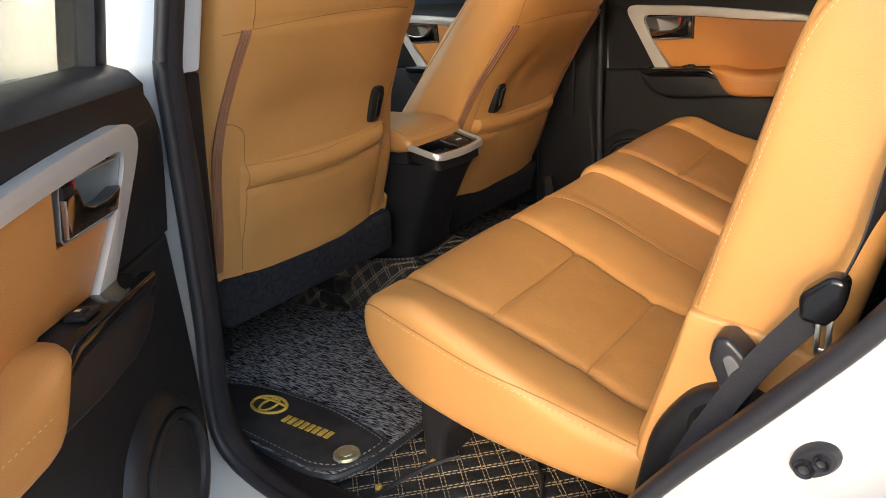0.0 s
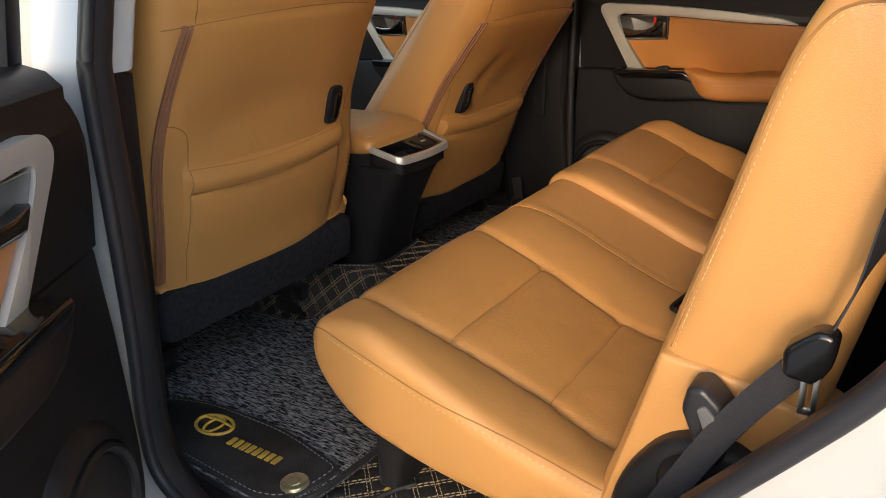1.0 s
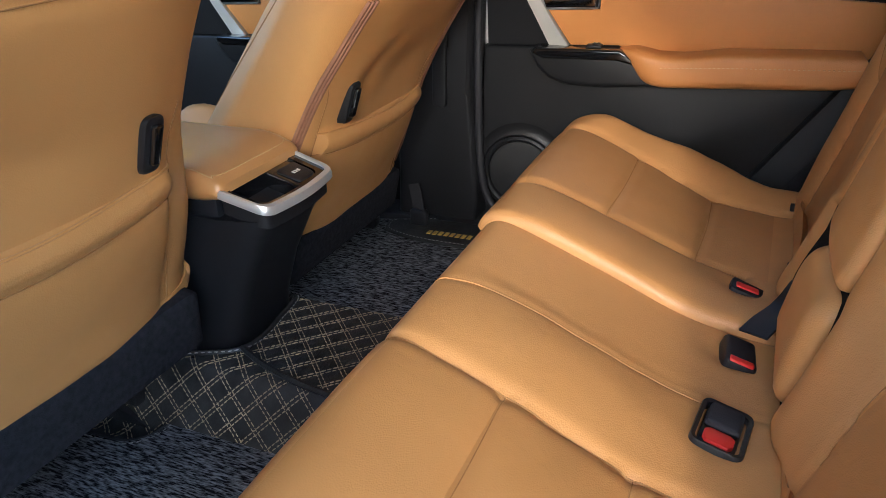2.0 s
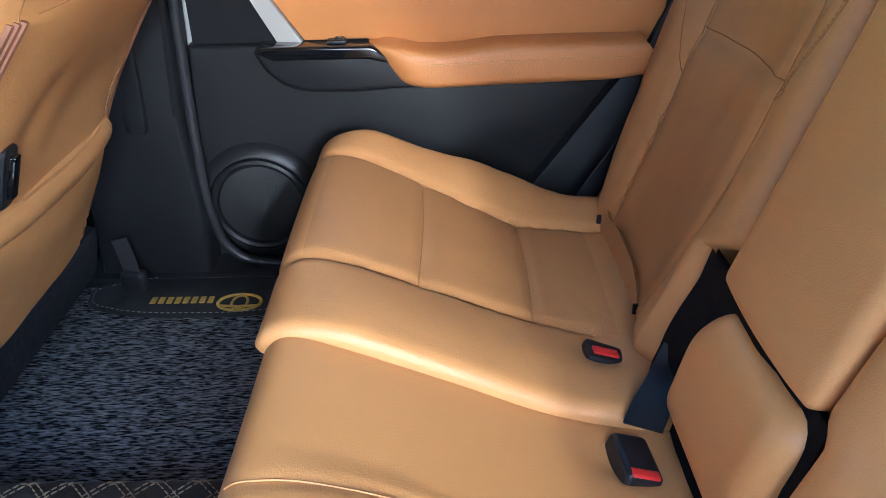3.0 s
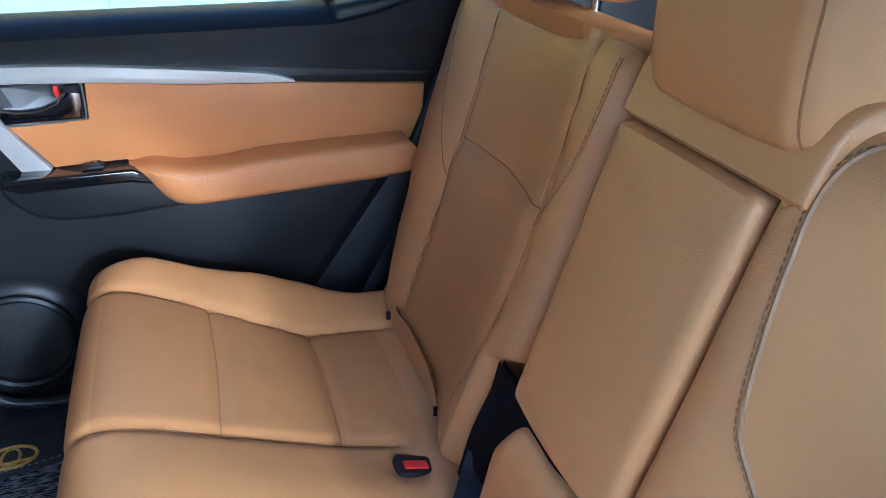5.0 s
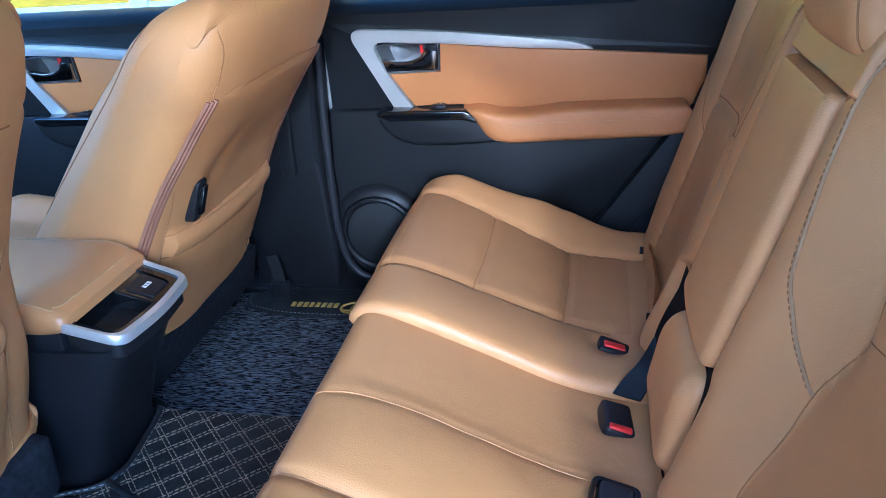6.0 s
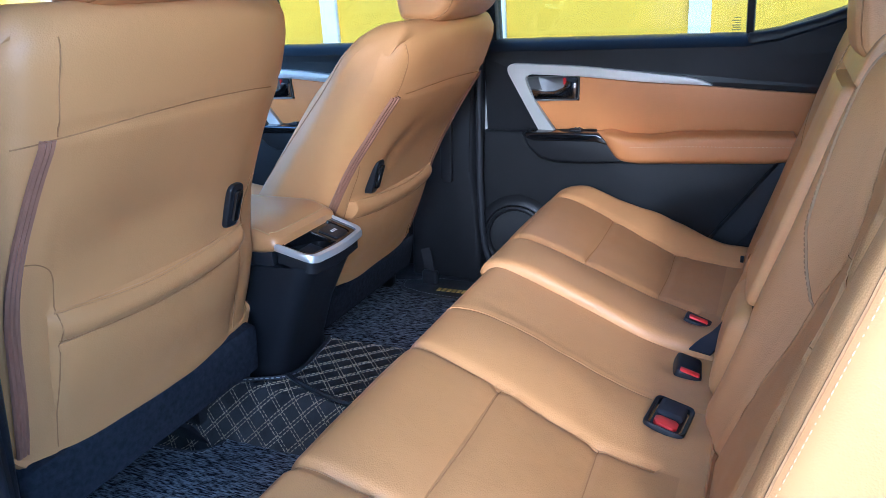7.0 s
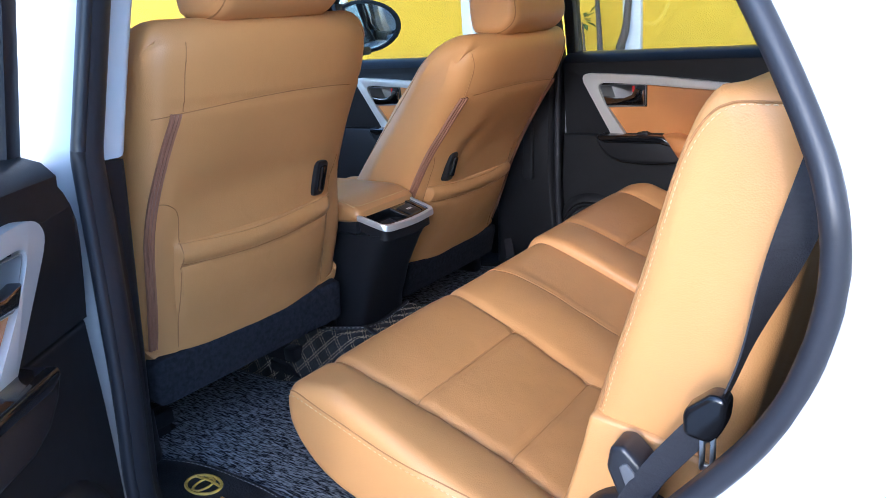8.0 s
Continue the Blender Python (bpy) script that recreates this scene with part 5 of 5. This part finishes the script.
    part("hook_plate", prism([tuple(p) for p in rounded([(-0.015, -0.034, 0.012), (0.015, -0.034, 0.012), (0.015, 0.034, 0.012), (-0.015, 0.034, 0.012)])], -0.008, 0.008, lambda u, w, a: (k.x + a + 0.36 * w + 0.003, k.y + u, k.z + w), 0.004, 2), M_BLACK, b, "black bag hook")
    part("hook", prism([tuple(p) for p in rounded([(-0.006, -0.024, 0.005), (0.006, -0.024, 0.005), (0.007, 0.024, 0.005), (-0.007, 0.024, 0.005)])], 0.006, 0.015, lambda u, w, a: (k.x + a + 0.36 * w + 0.003, k.y + u, k.z + w), 0.003), M_GLOSS, b)
    # felt skirt, rails and brackets below
    part("felt_skirt", from_arrays(*[[P(*p) for p in w] if i == 0 else w for i, w in enumerate(padded([(-0.060, 0.135, 0.01), (-0.052, 0.222, 0.01), (-0.09, 0.23, 0.01), (-0.13, 0.14, 0.02)], 0.130 if s < 0 else 0.158, 0.590, 0.02, 0.012))]), M_FELT, t, "black felt skirt")
    for y, back in ((0.150, -0.135), (0.50, -0.16)):
        part("seat_rail", block(*sorted((P(-0.55, 0, 0)[0], P(-0.055 + back, 0, 0)[0])), *sorted((P(0, y - 0.018, 0)[1], P(0, y + 0.018, 0)[1])), -0.05, 0.05, 0.005), M_BLACK, t, "black seat rail")
        rail_x = lambda u: P(u + back, 0, 0)[0]
        wide = lambda q: P(0, y + q, 0)[1]
        part("rail_cover", prism([tuple(p) for p in rounded([(-0.13, -0.05, 0.004), (-0.030, -0.05, 0.008), (-0.034, -0.012, 0.010), (-0.075, 0.008, 0.012), (-0.13, 0.016, 0.01)])], y - 0.030, y + 0.030, lambda u, w, a: P(u + back, a, w - dz), 0.006, 2), M_BLACK, t, "black rail end cover")
        part("rail_fin", prism([tuple(p) for p in rounded([(-0.055, -0.04, 0.002), (-0.024, -0.04, 0.002), (-0.026, -0.008, 0.008), (-0.048, 0.006, 0.006)])], y - 0.040, y - 0.028, lambda u, w, a: P(u + back, a, w - dz), 0.003, 2), M_LEVERFACE, t, "dark plastic rail fin")
        part("rail_latch", block(*sorted((rail_x(-0.080), rail_x(-0.045))), *sorted((wide(-0.022), wide(0.030))), 0.020, 0.052, 0.005, 2), M_BLACK, t, "black latch over the rail")
    part("side_cover", block(*sorted((P(-0.45, 0, 0)[0], P(-0.10, 0, 0)[0])), *sorted((P(0, 0.585, 0)[1], P(0, 0.62, 0)[1])), 0.06 + dz, 0.23 + dz, 0.012, 3), M_BLACK, t, "black seat side cover")
    if s < 0:
      part("side_knob", block(*sorted((P(-0.17, 0, 0)[0], P(-0.10, 0, 0)[0])), *sorted((P(0, 0.575, 0)[1], P(0, 0.61, 0)[1])), 0.02 + dz, 0.13 + dz, 0.012, 3), M_BLACK, t)
    # seat cushion
    cz = [(-0.66, 0.21, 0.05), (-0.62, 0.31, 0.05), (-0.30, 0.265, 0.05), (-0.22, 0.265, 0.03), (-0.22, 0.19, 0.03), (-0.60, 0.17, 0.04)]
    def g(x, y, z, nx, nz):
        c = abs(y - 0.378) / 0.23
        return (0.03 * smooth01(0.5, 0.85, c) if nz > 0.4 else 0) + (groove(c - 0.55, 0.03, 0.004) if nz > 0.4 else 0)
    v, fc = padded(cz, yi - 0.005, yo + 0.005, 0.04, 0.014, g)
    leather_part("seat_cushion", [P(*p) for p in v], fc, t, None, "tan leather front seat cushion")
    headrest_at = Vector(P(0.060, 0.372, 0.756))
    headrest(t, headrest_at.y, 0.25, headrest_at.x - 0.035, headrest_at.z, 0.115, 0.17, True)


def build_console():
    t = thing("centre_console", (-0.2, -0.035, -0.05), "black centre console with tan leather lid and silver rear tray", "console")
    yc = 0.002
    # body: the rear face slopes forward to the floor and narrows
    rings = []
    for z, x1, w, wr in ((-0.045, -0.070, 0.096, 0.082), (0.05, -0.066, 0.092, 0.078), (0.12, -0.056, 0.088, 0.076), (0.20, -0.026, 0.086, 0.074), (0.27, 0.010, 0.088, 0.078), (0.300, 0.030, 0.090, 0.081), (0.308, 0.034, 0.090, 0.081)):
        c = [(-0.75, yc - w, 0.01), (x1 - 0.06, yc - w, 0.03), (x1, yc - wr, 0.03), (x1, yc + wr, 0.03), (x1 - 0.06, yc + w, 0.03), (-0.75, yc + w, 0.01)]
        rings.append([(a, b, z) for a, b in [tuple(p) for p in rounded(c)]])
    m = len(rings[0])
    verts = [p for r_ in rings for p in r_]
    faces = [(j * m + i, j * m + (i + 1) % m, (j + 1) * m + (i + 1) % m, (j + 1) * m + i) for j in range(len(rings) - 1) for i in range(m)]
    faces += [tuple(range(m)), tuple((len(rings) - 1) * m + i for i in range(m))]
    part("console_body", from_arrays(verts, faces), M_BLACK, t, "black plastic console body")
    for sgn in (-1, 1):
        part("side_rib", block(-0.24, -0.13, yc + sgn * 0.088 - 0.014, yc + sgn * 0.088 + 0.014, -0.045, 0.22, 0.008, 2), M_BLACK, t)
    part("lid_base", block(-0.75, -0.045, yc - 0.084, yc + 0.084, 0.30, 0.338, 0.006), M_BLACK, t, "black box under the lid")
    # lid
    lid = [(-0.34, 0.325, 0.02), (-0.34, 0.380, 0.02), (-0.075, 0.377, 0.02), (-0.030, 0.359, 0.012), (-0.025, 0.338, 0.01), (-0.06, 0.331, 0.01)]
    v, fc = padded(lid, yc - 0.094, yc + 0.104, 0.014, 0.008, lambda x, y, z, nx, nz: 0.004 * (1 - ((y - yc) / 0.12) ** 2) if nz > 0.4 else 0)
    lid, tree = leather_part("lid", v, fc, t, M_LID, "tan leather padded lid")
    seam_on(tree, [(-0.33, yc - 0.086, 0.5), (-0.075, yc - 0.086, 0.5), (-0.046, yc - 0.078, 0.5), (-0.040, yc - 0.05, 0.5), (-0.039, yc, 0.5), (-0.040, yc + 0.055, 0.5), (-0.046, yc + 0.088, 0.5), (-0.075, yc + 0.096, 0.5), (-0.33, yc + 0.096, 0.5)], (0, 0, -1), lid, 0.0009, "seam", M_STITCH, 120)
    # silver frame round the tray, on a plane that falls to the rear
    def put(u, w, a):
        return (u, yc + w, 0.340 - u * 0.27 + a)
    outer = [tuple(p) for p in rounded([(-0.036, -0.092, 0.004), (0.041, -0.088, 0.020), (0.050, 0.0, 0.06), (0.041, 0.088, 0.020), (-0.036, 0.094, 0.004)])]
    inner = [tuple(p) for p in rounded([(-0.036, -0.084, 0.004), (0.032, -0.080, 0.016), (0.040, 0.0, 0.06), (0.032, 0.081, 0.016), (-0.036, 0.087, 0.004)])]
    rg = [[put(u, w, -0.009) for u, w in outer], [put(u, w, -0.002) for u, w in outer], [put(u * 0.96 + 0.001, w * 0.97, 0.003) for u, w in outer], [put(u, w, 0.002) for u, w in inner], [put(u, w, -0.010) for u, w in inner]]
    part("tray_frame", loft(rg), M_TRAY, t, "satin silver tray frame")
    lip = [(0.002 + (u - 0.002) * 0.78, w * 0.84 - 0.004) for u, w in inner]
    part("tray_panel", loft([[put(u, w, -0.002) for u, w in inner], [put(u, w, -0.001) for u, w in lip], [put(u, w, -0.03) for u, w in lip]]), M_GLOSS, t, "gloss black panel round the tray")
    part("tray_floor", prism(inner, -0.034, -0.026, put, 0.0), M_BLACK, t, "black tray floor")
    wall = [[put(u, w, -0.026) for u, w in inner], [put(u, w, -0.002) for u, w in inner]]
    part("tray_wall", loft(wall), M_BLACK, t)
    part("socket_panel", prism([tuple(p) for p in rounded([(-0.028, 0.008, 0.004), (0.033, 0.008, 0.004), (0.028, 0.072, 0.012), (-0.028, 0.076, 0.004)])], -0.026, -0.003, put, 0.003), M_GLOSS, t, "gloss black socket panel")
    part("socket_flap", prism([tuple(p) for p in rounded([(-0.016, 0.018, 0.004), (0.024, 0.018, 0.004), (0.024, 0.058, 0.008), (-0.016, 0.062, 0.004)])], -0.003, 0.0, put, 0.001), M_BLACK, t, "black socket flap")
    for k in range(3):
        part("socket_print", prism([(0.001, 0.031 + k * 0.006), (0.007, 0.031 + k * 0.006), (0.007, 0.035 + k * 0.006), (0.001, 0.035 + k * 0.006)], 0.0, 0.0004, put), M_WALLWHITE, t, "small white print bar")


# ---- floor mats ----
def hump(y):
    return 0.118 * (smooth01(-0.195, -0.125, y) - smooth01(0.085, 0.155, y))


def quilt_height(a, b, pitch):
    u, w = (a + b) / pitch, (a - b) / pitch
    du, dw = abs(u - round(u)) * pitch, abs(w - round(w)) * pitch
    d = min(du, dw)
    return 0.003 * (1 - math.exp(-(d / 0.006) ** 2))


CLOTH_Y = np.linspace(-0.66, 0.66, 661)
CLOTH_S = np.concatenate([[0], np.cumsum(np.hypot(np.diff(CLOTH_Y), np.diff([hump(y) for y in CLOTH_Y])))])
CLOTH_S = CLOTH_S - CLOTH_S[330]


def cloth(y):
    """Distance along the liner from its middle, over the tunnel's flanks."""
    return float(np.interp(y, CLOTH_Y, CLOTH_S))


def cloth_back(d):
    return float(np.interp(d, CLOTH_S, CLOTH_Y))


def quilted(name, x0, x1, y0, y1, base, parent, pitch=0.075, step=0.006, keep=None, label="", thread=None):
    nx, ny = int((x1 - x0) / step), int((y1 - y0) / step)
    P = [[(x0 + (x1 - x0) * i / nx, y0 + (y1 - y0) * j / ny) for j in range(ny + 1)] for i in range(nx + 1)]
    verts, faces, index = [], [], {}
    for i in range(nx + 1):
        for j in range(ny + 1):
            x, y = P[i][j]
            if keep and not keep(x, y):
                continue
            index[i, j] = len(verts)
            verts.append((x, y, base(x, y) + quilt_height(x, cloth(y), pitch)))
    for i in range(nx):
        for j in range(ny):
            q = [(i, j), (i + 1, j), (i + 1, j + 1), (i, j + 1)]
            if all(k in index for k in q):
                faces.append(tuple(index[k] for k in q))
    bm = bmesh.new()
    vs = [bm.verts.new(v) for v in verts]
    for f in faces:
        bm.faces.new([vs[k] for k in f])
    bm.normal_update()
    q = part(name, bm, M_MATLEATHER, parent, label)
    # double rows of stitches along both diagonals
    bm = bmesh.new()
    def row(along, off):
        line = []
        c = -2.0
        while c < 2.0:
            # along +1: x + y is constant; -1: x - y is constant
            x, d = ((off + c) / 2, (off - c) / 2) if along > 0 else ((off + c) / 2, (c - off) / 2)
            y = cloth_back(d)
            if x0 < x < x1 and y0 < y < y1 and (not keep or keep(x, y)) and (-0.2 < y < 0.2 or (x > 0.2 and y < -0.36)):
                line.append((x, y, base(x, y) + quilt_height(x, d, pitch) + 0.0010))
            elif len(line) > 2:
                yield line
                line = []
            else:
                line = []
            c += 0.004
        if len(line) > 2:
            yield line
    for along in (1, -1):
        k = -40
        while k < 40:
            for o in (-0.0042, 0.0042):
                for line in row(along, k * pitch + o):
                    d = dashes(line, 0.007, 0.002, 0.0010)
                    me = bpy.data.meshes.new("tmp")
                    d.to_mesh(me)
                    bm.from_mesh(me)
                    d.free()
                    bpy.data.meshes.remove(me)
            k += 1
    part("quilt_stitching", bm, thread or M_THREAD, q, "tan double stitching", kind="stuff")
    return q


def build_mats():
    t = thing("quilted_floor_liner", (0.1, 0, -0.05), "black quilted leather floor liner with tan diamond stitching", "floor mat")
    drop = lambda x, y: -0.030 + hump(y)
    # the liner's bound edge runs round the foot of the console
    border = [(-0.135, -0.125), (-0.10, -0.108), (-0.066, -0.092), (-0.046, -0.068), (-0.042, -0.03), (-0.050, 0.02), (-0.056, 0.062), (-0.066, 0.088), (-0.095, 0.108), (-0.112, 0.128), (-0.150, 0.150)]
    foot = lambda y: float(np.interp(y, [b for _, b in border], [a for a, _ in border]))
    keep = lambda x, y: not (x < foot(y) and -0.125 < y < 0.15)
    quilted("liner", -0.36, 0.74, -0.655, 0.655, drop, t, 0.046, 0.0065, keep)
    # raised joins in the liner
    for pts in ([(0.29, -0.655), (0.300, -0.60), (0.320, -0.54), (0.345, -0.50)], [(0.30, -0.37), (0.45, -0.45), (0.52, -0.56), (0.54, -0.655)]):
        part("liner_join", tube([(x, y, drop(x, y) + 0.004) for x, y, _ in curve_through([(a, b, 0) for a, b in pts], 24)], 0.004, 6), M_MATLEATHER, t)
    part("tunnel_piping", tube([(x, y, drop(x, y) + 0.006) for x, y, _ in curve_through([(-0.050, -0.078, 0), (0.0, -0.102, 0), (0.059, -0.121, 0), (0.131, -0.132, 0), (0.4, -0.15, 0)], 30)], 0.005, 6), M_MATLEATHER, t)
    bound = [(x, y, drop(x, y) + 0.004) for x, y, _ in curve_through([(a, b, 0) for a, b in border], 60)]
    part("liner_binding", tube(bound, 0.0045, 6), M_MATLEATHER, t, "black bound edge of the liner")
    part("binding_stitching", dashes([(x + 0.008, y, z + 0.003) for x, y, z in bound], 0.006, 0.004, 0.0009), M_GREYTHREAD, t)
    for x, y in ((0.283, -0.623), (0.318, -0.533), (0.42, -0.64)):
        part("snap_button", lathe([(0.0, 0.004), (0.003, 0.004), (0.0052, 0.002), (0.0058, -0.002), (0.0, -0.002)], (x, y, drop(x, y) + 0.004), "z", 16), M_GOLD, t, "small brass snap button")
    for s in (-1, 1):
        m = thing("carpet_mat", (0.0, s * 0.40, -0.028), "charcoal flecked carpet mat with black leather heel strip", "floor mat", "carpet mats")
        # outline with notches round the seat rails
        out = [(-0.132, 0.152, 0.012), (-0.134, 0.200, 0.02), (-0.165, 0.228, 0.02), (-0.46, 0.240, 0.02), (-0.46, 0.58, 0.02), (-0.165, 0.625, 0.02), (-0.08, 0.655, 0.03), (0.19, 0.672, 0.03), (0.230, 0.660, 0.012), (0.254, 0.60, 0.02), (0.262, 0.50, 0.03), (0.262, 0.17, 0.03), (0.10, 0.150, 0.03)]
        poly = [tuple(p) for p in rounded(out)]
        put = lambda u, w, a, s=s: (u, s * w, a)
        part("carpet", prism(poly, -0.016, 0.0, put, 0.003, 2), M_CARPET, m, "charcoal flecked carpet")
        ln = resample(poly, 0.01)
        part("edge_binding", tube([put(u, w, -0.006) for u, w in ln], 0.006, 6, True), M_MATLEATHER, m, "black edge binding")
        part("edge_stitching", dashes([put(0.0 + (u - 0.05) * 0.965 + 0.05, 0.41 + (w - 0.41) * 0.965, 0.0008) for u, w in ln], 0.006, 0.004, 0.0009), M_GREYTHREAD, m)
        strip = [(-0.160, 0.612, 0.01), (-0.150, 0.560, 0.02), (-0.06, 0.528, 0.06), (0.12, 0.526, 0.05), (0.254, 0.556, 0.01), (0.250, 0.602, 0.01), (0.228, 0.653, 0.012), (0.19, 0.668, 0.02), (-0.07, 0.652, 0.03)]
        sp = [tuple(p) for p in rounded(strip)]
        part("heel_strip", prism(sp, 0.0005, 0.005, put, 0.0015, 2), M_MATLEATHER, m, "worn black leather heel strip")
        part("strip_stitching", dashes([put(0.05 + (u - 0.05) * 0.96, 0.60 + (w - 0.60) * 0.90, 0.0058) for u, w in resample(sp, 0.01)], 0.006, 0.004, 0.0009), M_GREYTHREAD, m)
        # gold oval badge and plain bars in place of lettering
        cx, cy, bars = (0.0, 0.576, (0.056, 0.583)) if s < 0 else (0.108, 0.563, (-0.044, 0.563))
        ring = lambda w, h, dy=0.0: [put(cx + w * math.cos(k * math.tau / 40), cy + dy + h * math.sin(k * math.tau / 40), 0.0056) for k in range(40)]
        part("badge_oval", tube(ring(0.036, 0.024), 0.0030, 6, True), M_GOLD, m, "gold embroidered oval")
        part("badge_oval", tube(ring(0.013, 0.020), 0.0024, 6, True), M_GOLD, m)
        part("badge_bar", tube([put(cx - 0.030, cy - 0.010, 0.0056), put(cx, cy - 0.013, 0.0060), put(cx + 0.030, cy - 0.010, 0.0056)], 0.0026, 6), M_GOLD, m)
        for k in range(8):
            part("gold_bar", block(bars[0] + k * 0.0138, bars[0] + 0.0095 + k * 0.0138, *sorted((s * bars[1], s * (bars[1] + 0.019))), 0.0045, 0.0066, 0.0008), M_GOLD, m, "plain gold bar")
        part("badge_coin", lathe([(0.0, 0.0035), (0.017, 0.0035), (0.019, 0.0045), (0.0205, 0.003), (0.021, -0.001), (0.0, -0.001)], (0.219, s * 0.618, 0.0055), "z", 32), M_COIN, m, "round pale brass badge")
        part("coin_relief", lathe([(0.0, 0.0012), (0.010, 0.001), (0.011, -0.001), (0.0, -0.001)], (0.219, s * 0.618, 0.0092), "z", 6), M_COIN, m)


M_THREAD = material("tan quilt thread", (0.34, 0.27, 0.17), 0.75, vary=0.25, vary_scale=12)
M_GREYTHREAD = material("grey thread", (0.30, 0.29, 0.27), 0.75, vary=0.2, vary_scale=30)
M_PALEPIPE = material("pale tan piping", (0.403, 0.230, 0.094), 0.55, vary=0.05, vary_scale=40)
M_LEVERFACE = material("grey lever plastic", (0.11, 0.11, 0.115), 0.4, vary=0.1, vary_scale=30)
M_LEVER = material("dark lever plastic", (0.020, 0.020, 0.023), 0.35, vary=0.1, vary_scale=30)


# ---- belts ----
def build_belts():
    t = thing("seat_belt", (0.85, -0.65, 0.2), "charcoal webbing seat belt hanging beside the rear seat", "seat belt")
    line = [(0.990, -0.625, 0.90), (0.958, -0.640, 0.75), (0.923, -0.650, 0.61), (0.890, -0.654, 0.50), (0.871, -0.660, 0.438), (0.858, -0.664, 0.405)]
    turn = lambda u: Vector((1 - 0.92 * smooth01(0.35, 0.75, u), 0.1 + 1.0 * smooth01(0.35, 0.75, u), 0.1))
    part("shoulder_webbing", strap(curve_through(line, 40), 0.030, 0.0016, turn), M_BELT, t, "charcoal belt webbing")
    low = [(0.852, -0.662, 0.398), (0.808, -0.664, 0.335), (0.770, -0.670, 0.265), (0.735, -0.675, 0.19), (0.70, -0.675, 0.10)]
    part("lap_webbing", strap(curve_through(low, 30), 0.024, 0.0016, lambda u: Vector((0.75, -0.25 - 0.2 * u, -0.55))), M_BELT, t, "charcoal belt webbing")
    c = Vector((0.858, -0.676, 0.415))
    head = [tuple(p) for p in rounded([(-0.020, -0.024, 0.008), (0.006, -0.028, 0.009), (0.017, -0.006, 0.008), (0.019, 0.022, 0.009), (0.004, 0.026, 0.008), (-0.021, 0.002, 0.008)])]
    g = part("tongue_grip", prism(head, -0.008, 0.010, lambda u, w, a: (c.x + u * 0.9, c.y - a, c.z + w * 0.85), 0.005, 3), M_GLOSSGRIP, t, "black plastic tongue grip")
    for dx in (-0.0042, 0.0042):
        part("tongue_bar", block(c.x + 0.002 + dx - 0.0022, c.x + 0.002 + dx + 0.0022, c.y - 0.0085, c.y - 0.0055, c.z - 0.046, c.z - 0.014, 0.0008), M_STEEL, g, "steel belt tongue")
    part("tongue_end", block(c.x - 0.0044, c.x + 0.0084, c.y - 0.0085, c.y - 0.0055, c.z - 0.048, c.z - 0.042, 0.0008), M_STEEL, g)
    # black belt from the centre back
    b = thing("centre_belt", (0.70, 0.115, 0.15), "black webbing belt tucked between the rear seat backs", "seat belt")
    part("webbing", strap(curve_through([(0.700, 0.140, 0.215), (0.690, 0.132, 0.198), (0.678, 0.116, 0.188), (0.662, 0.094, 0.182), (0.648, 0.070, 0.174)], 30), 0.040, 0.003, lambda u: Vector((0.75 + 0.1 * u, -0.65 + 0.3 * u, 0.15))), M_BLACK, b)
    f = thing("belt_anchor", (-0.07, 0.60, -0.03), "grey webbing end of the front seat belt in a black boot", "seat belt")
    part("webbing", strap(curve_through([(-0.098, 0.626, 0.095), (-0.092, 0.622, 0.075), (-0.086, 0.616, 0.05), (-0.082, 0.612, 0.03)], 20), 0.034, 0.002, lambda u: Vector((1.0, -0.3, 0.2))), M_GREYBELT, f, "grey belt webbing")
    part("anchor_boot", block(-0.104, -0.060, 0.602, 0.624, -0.03, 0.040, 0.008, 3), M_BLACK, f, "black belt anchor boot")
    r = thing("right_belt", (0.70, 0.64, 0.10), "black seat belt lower strap beside the door", "seat belt")
    part("webbing", strap(curve_through([(0.80, 0.655, 0.36), (0.745, 0.645, 0.25), (0.69, 0.63, 0.17), (0.665, 0.615, 0.13)], 20), 0.04, 0.002, lambda u: Vector((0.6, 0.5, -0.5))), M_BELT, r)



build_yard()
car = build_shell()
build_door(car, 1, label="closed rear door with orange leather insert")
build_door(car, 1, -0.80, True, label="closed front door with side mirror")
build_door(car, -1, -0.80, True, label="closed front door")
build_door(car, -1, 0.0, False, (0.032, -0.848, 0.0), -57, label="open rear door with orange leather insert", stands=(-0.003, -0.846, -0.002))
build_bench_left()
build_bench_right()
build_front_seat(-1, 0.0, 0.0, 0.0, 0.0, "tan leather front seat with zip piping and map pocket")
build_front_seat(1, -0.030, -0.030, -0.062, 0.16, "tan leather front seat set lower, with map pocket")
build_console()
build_belts()
build_mats()
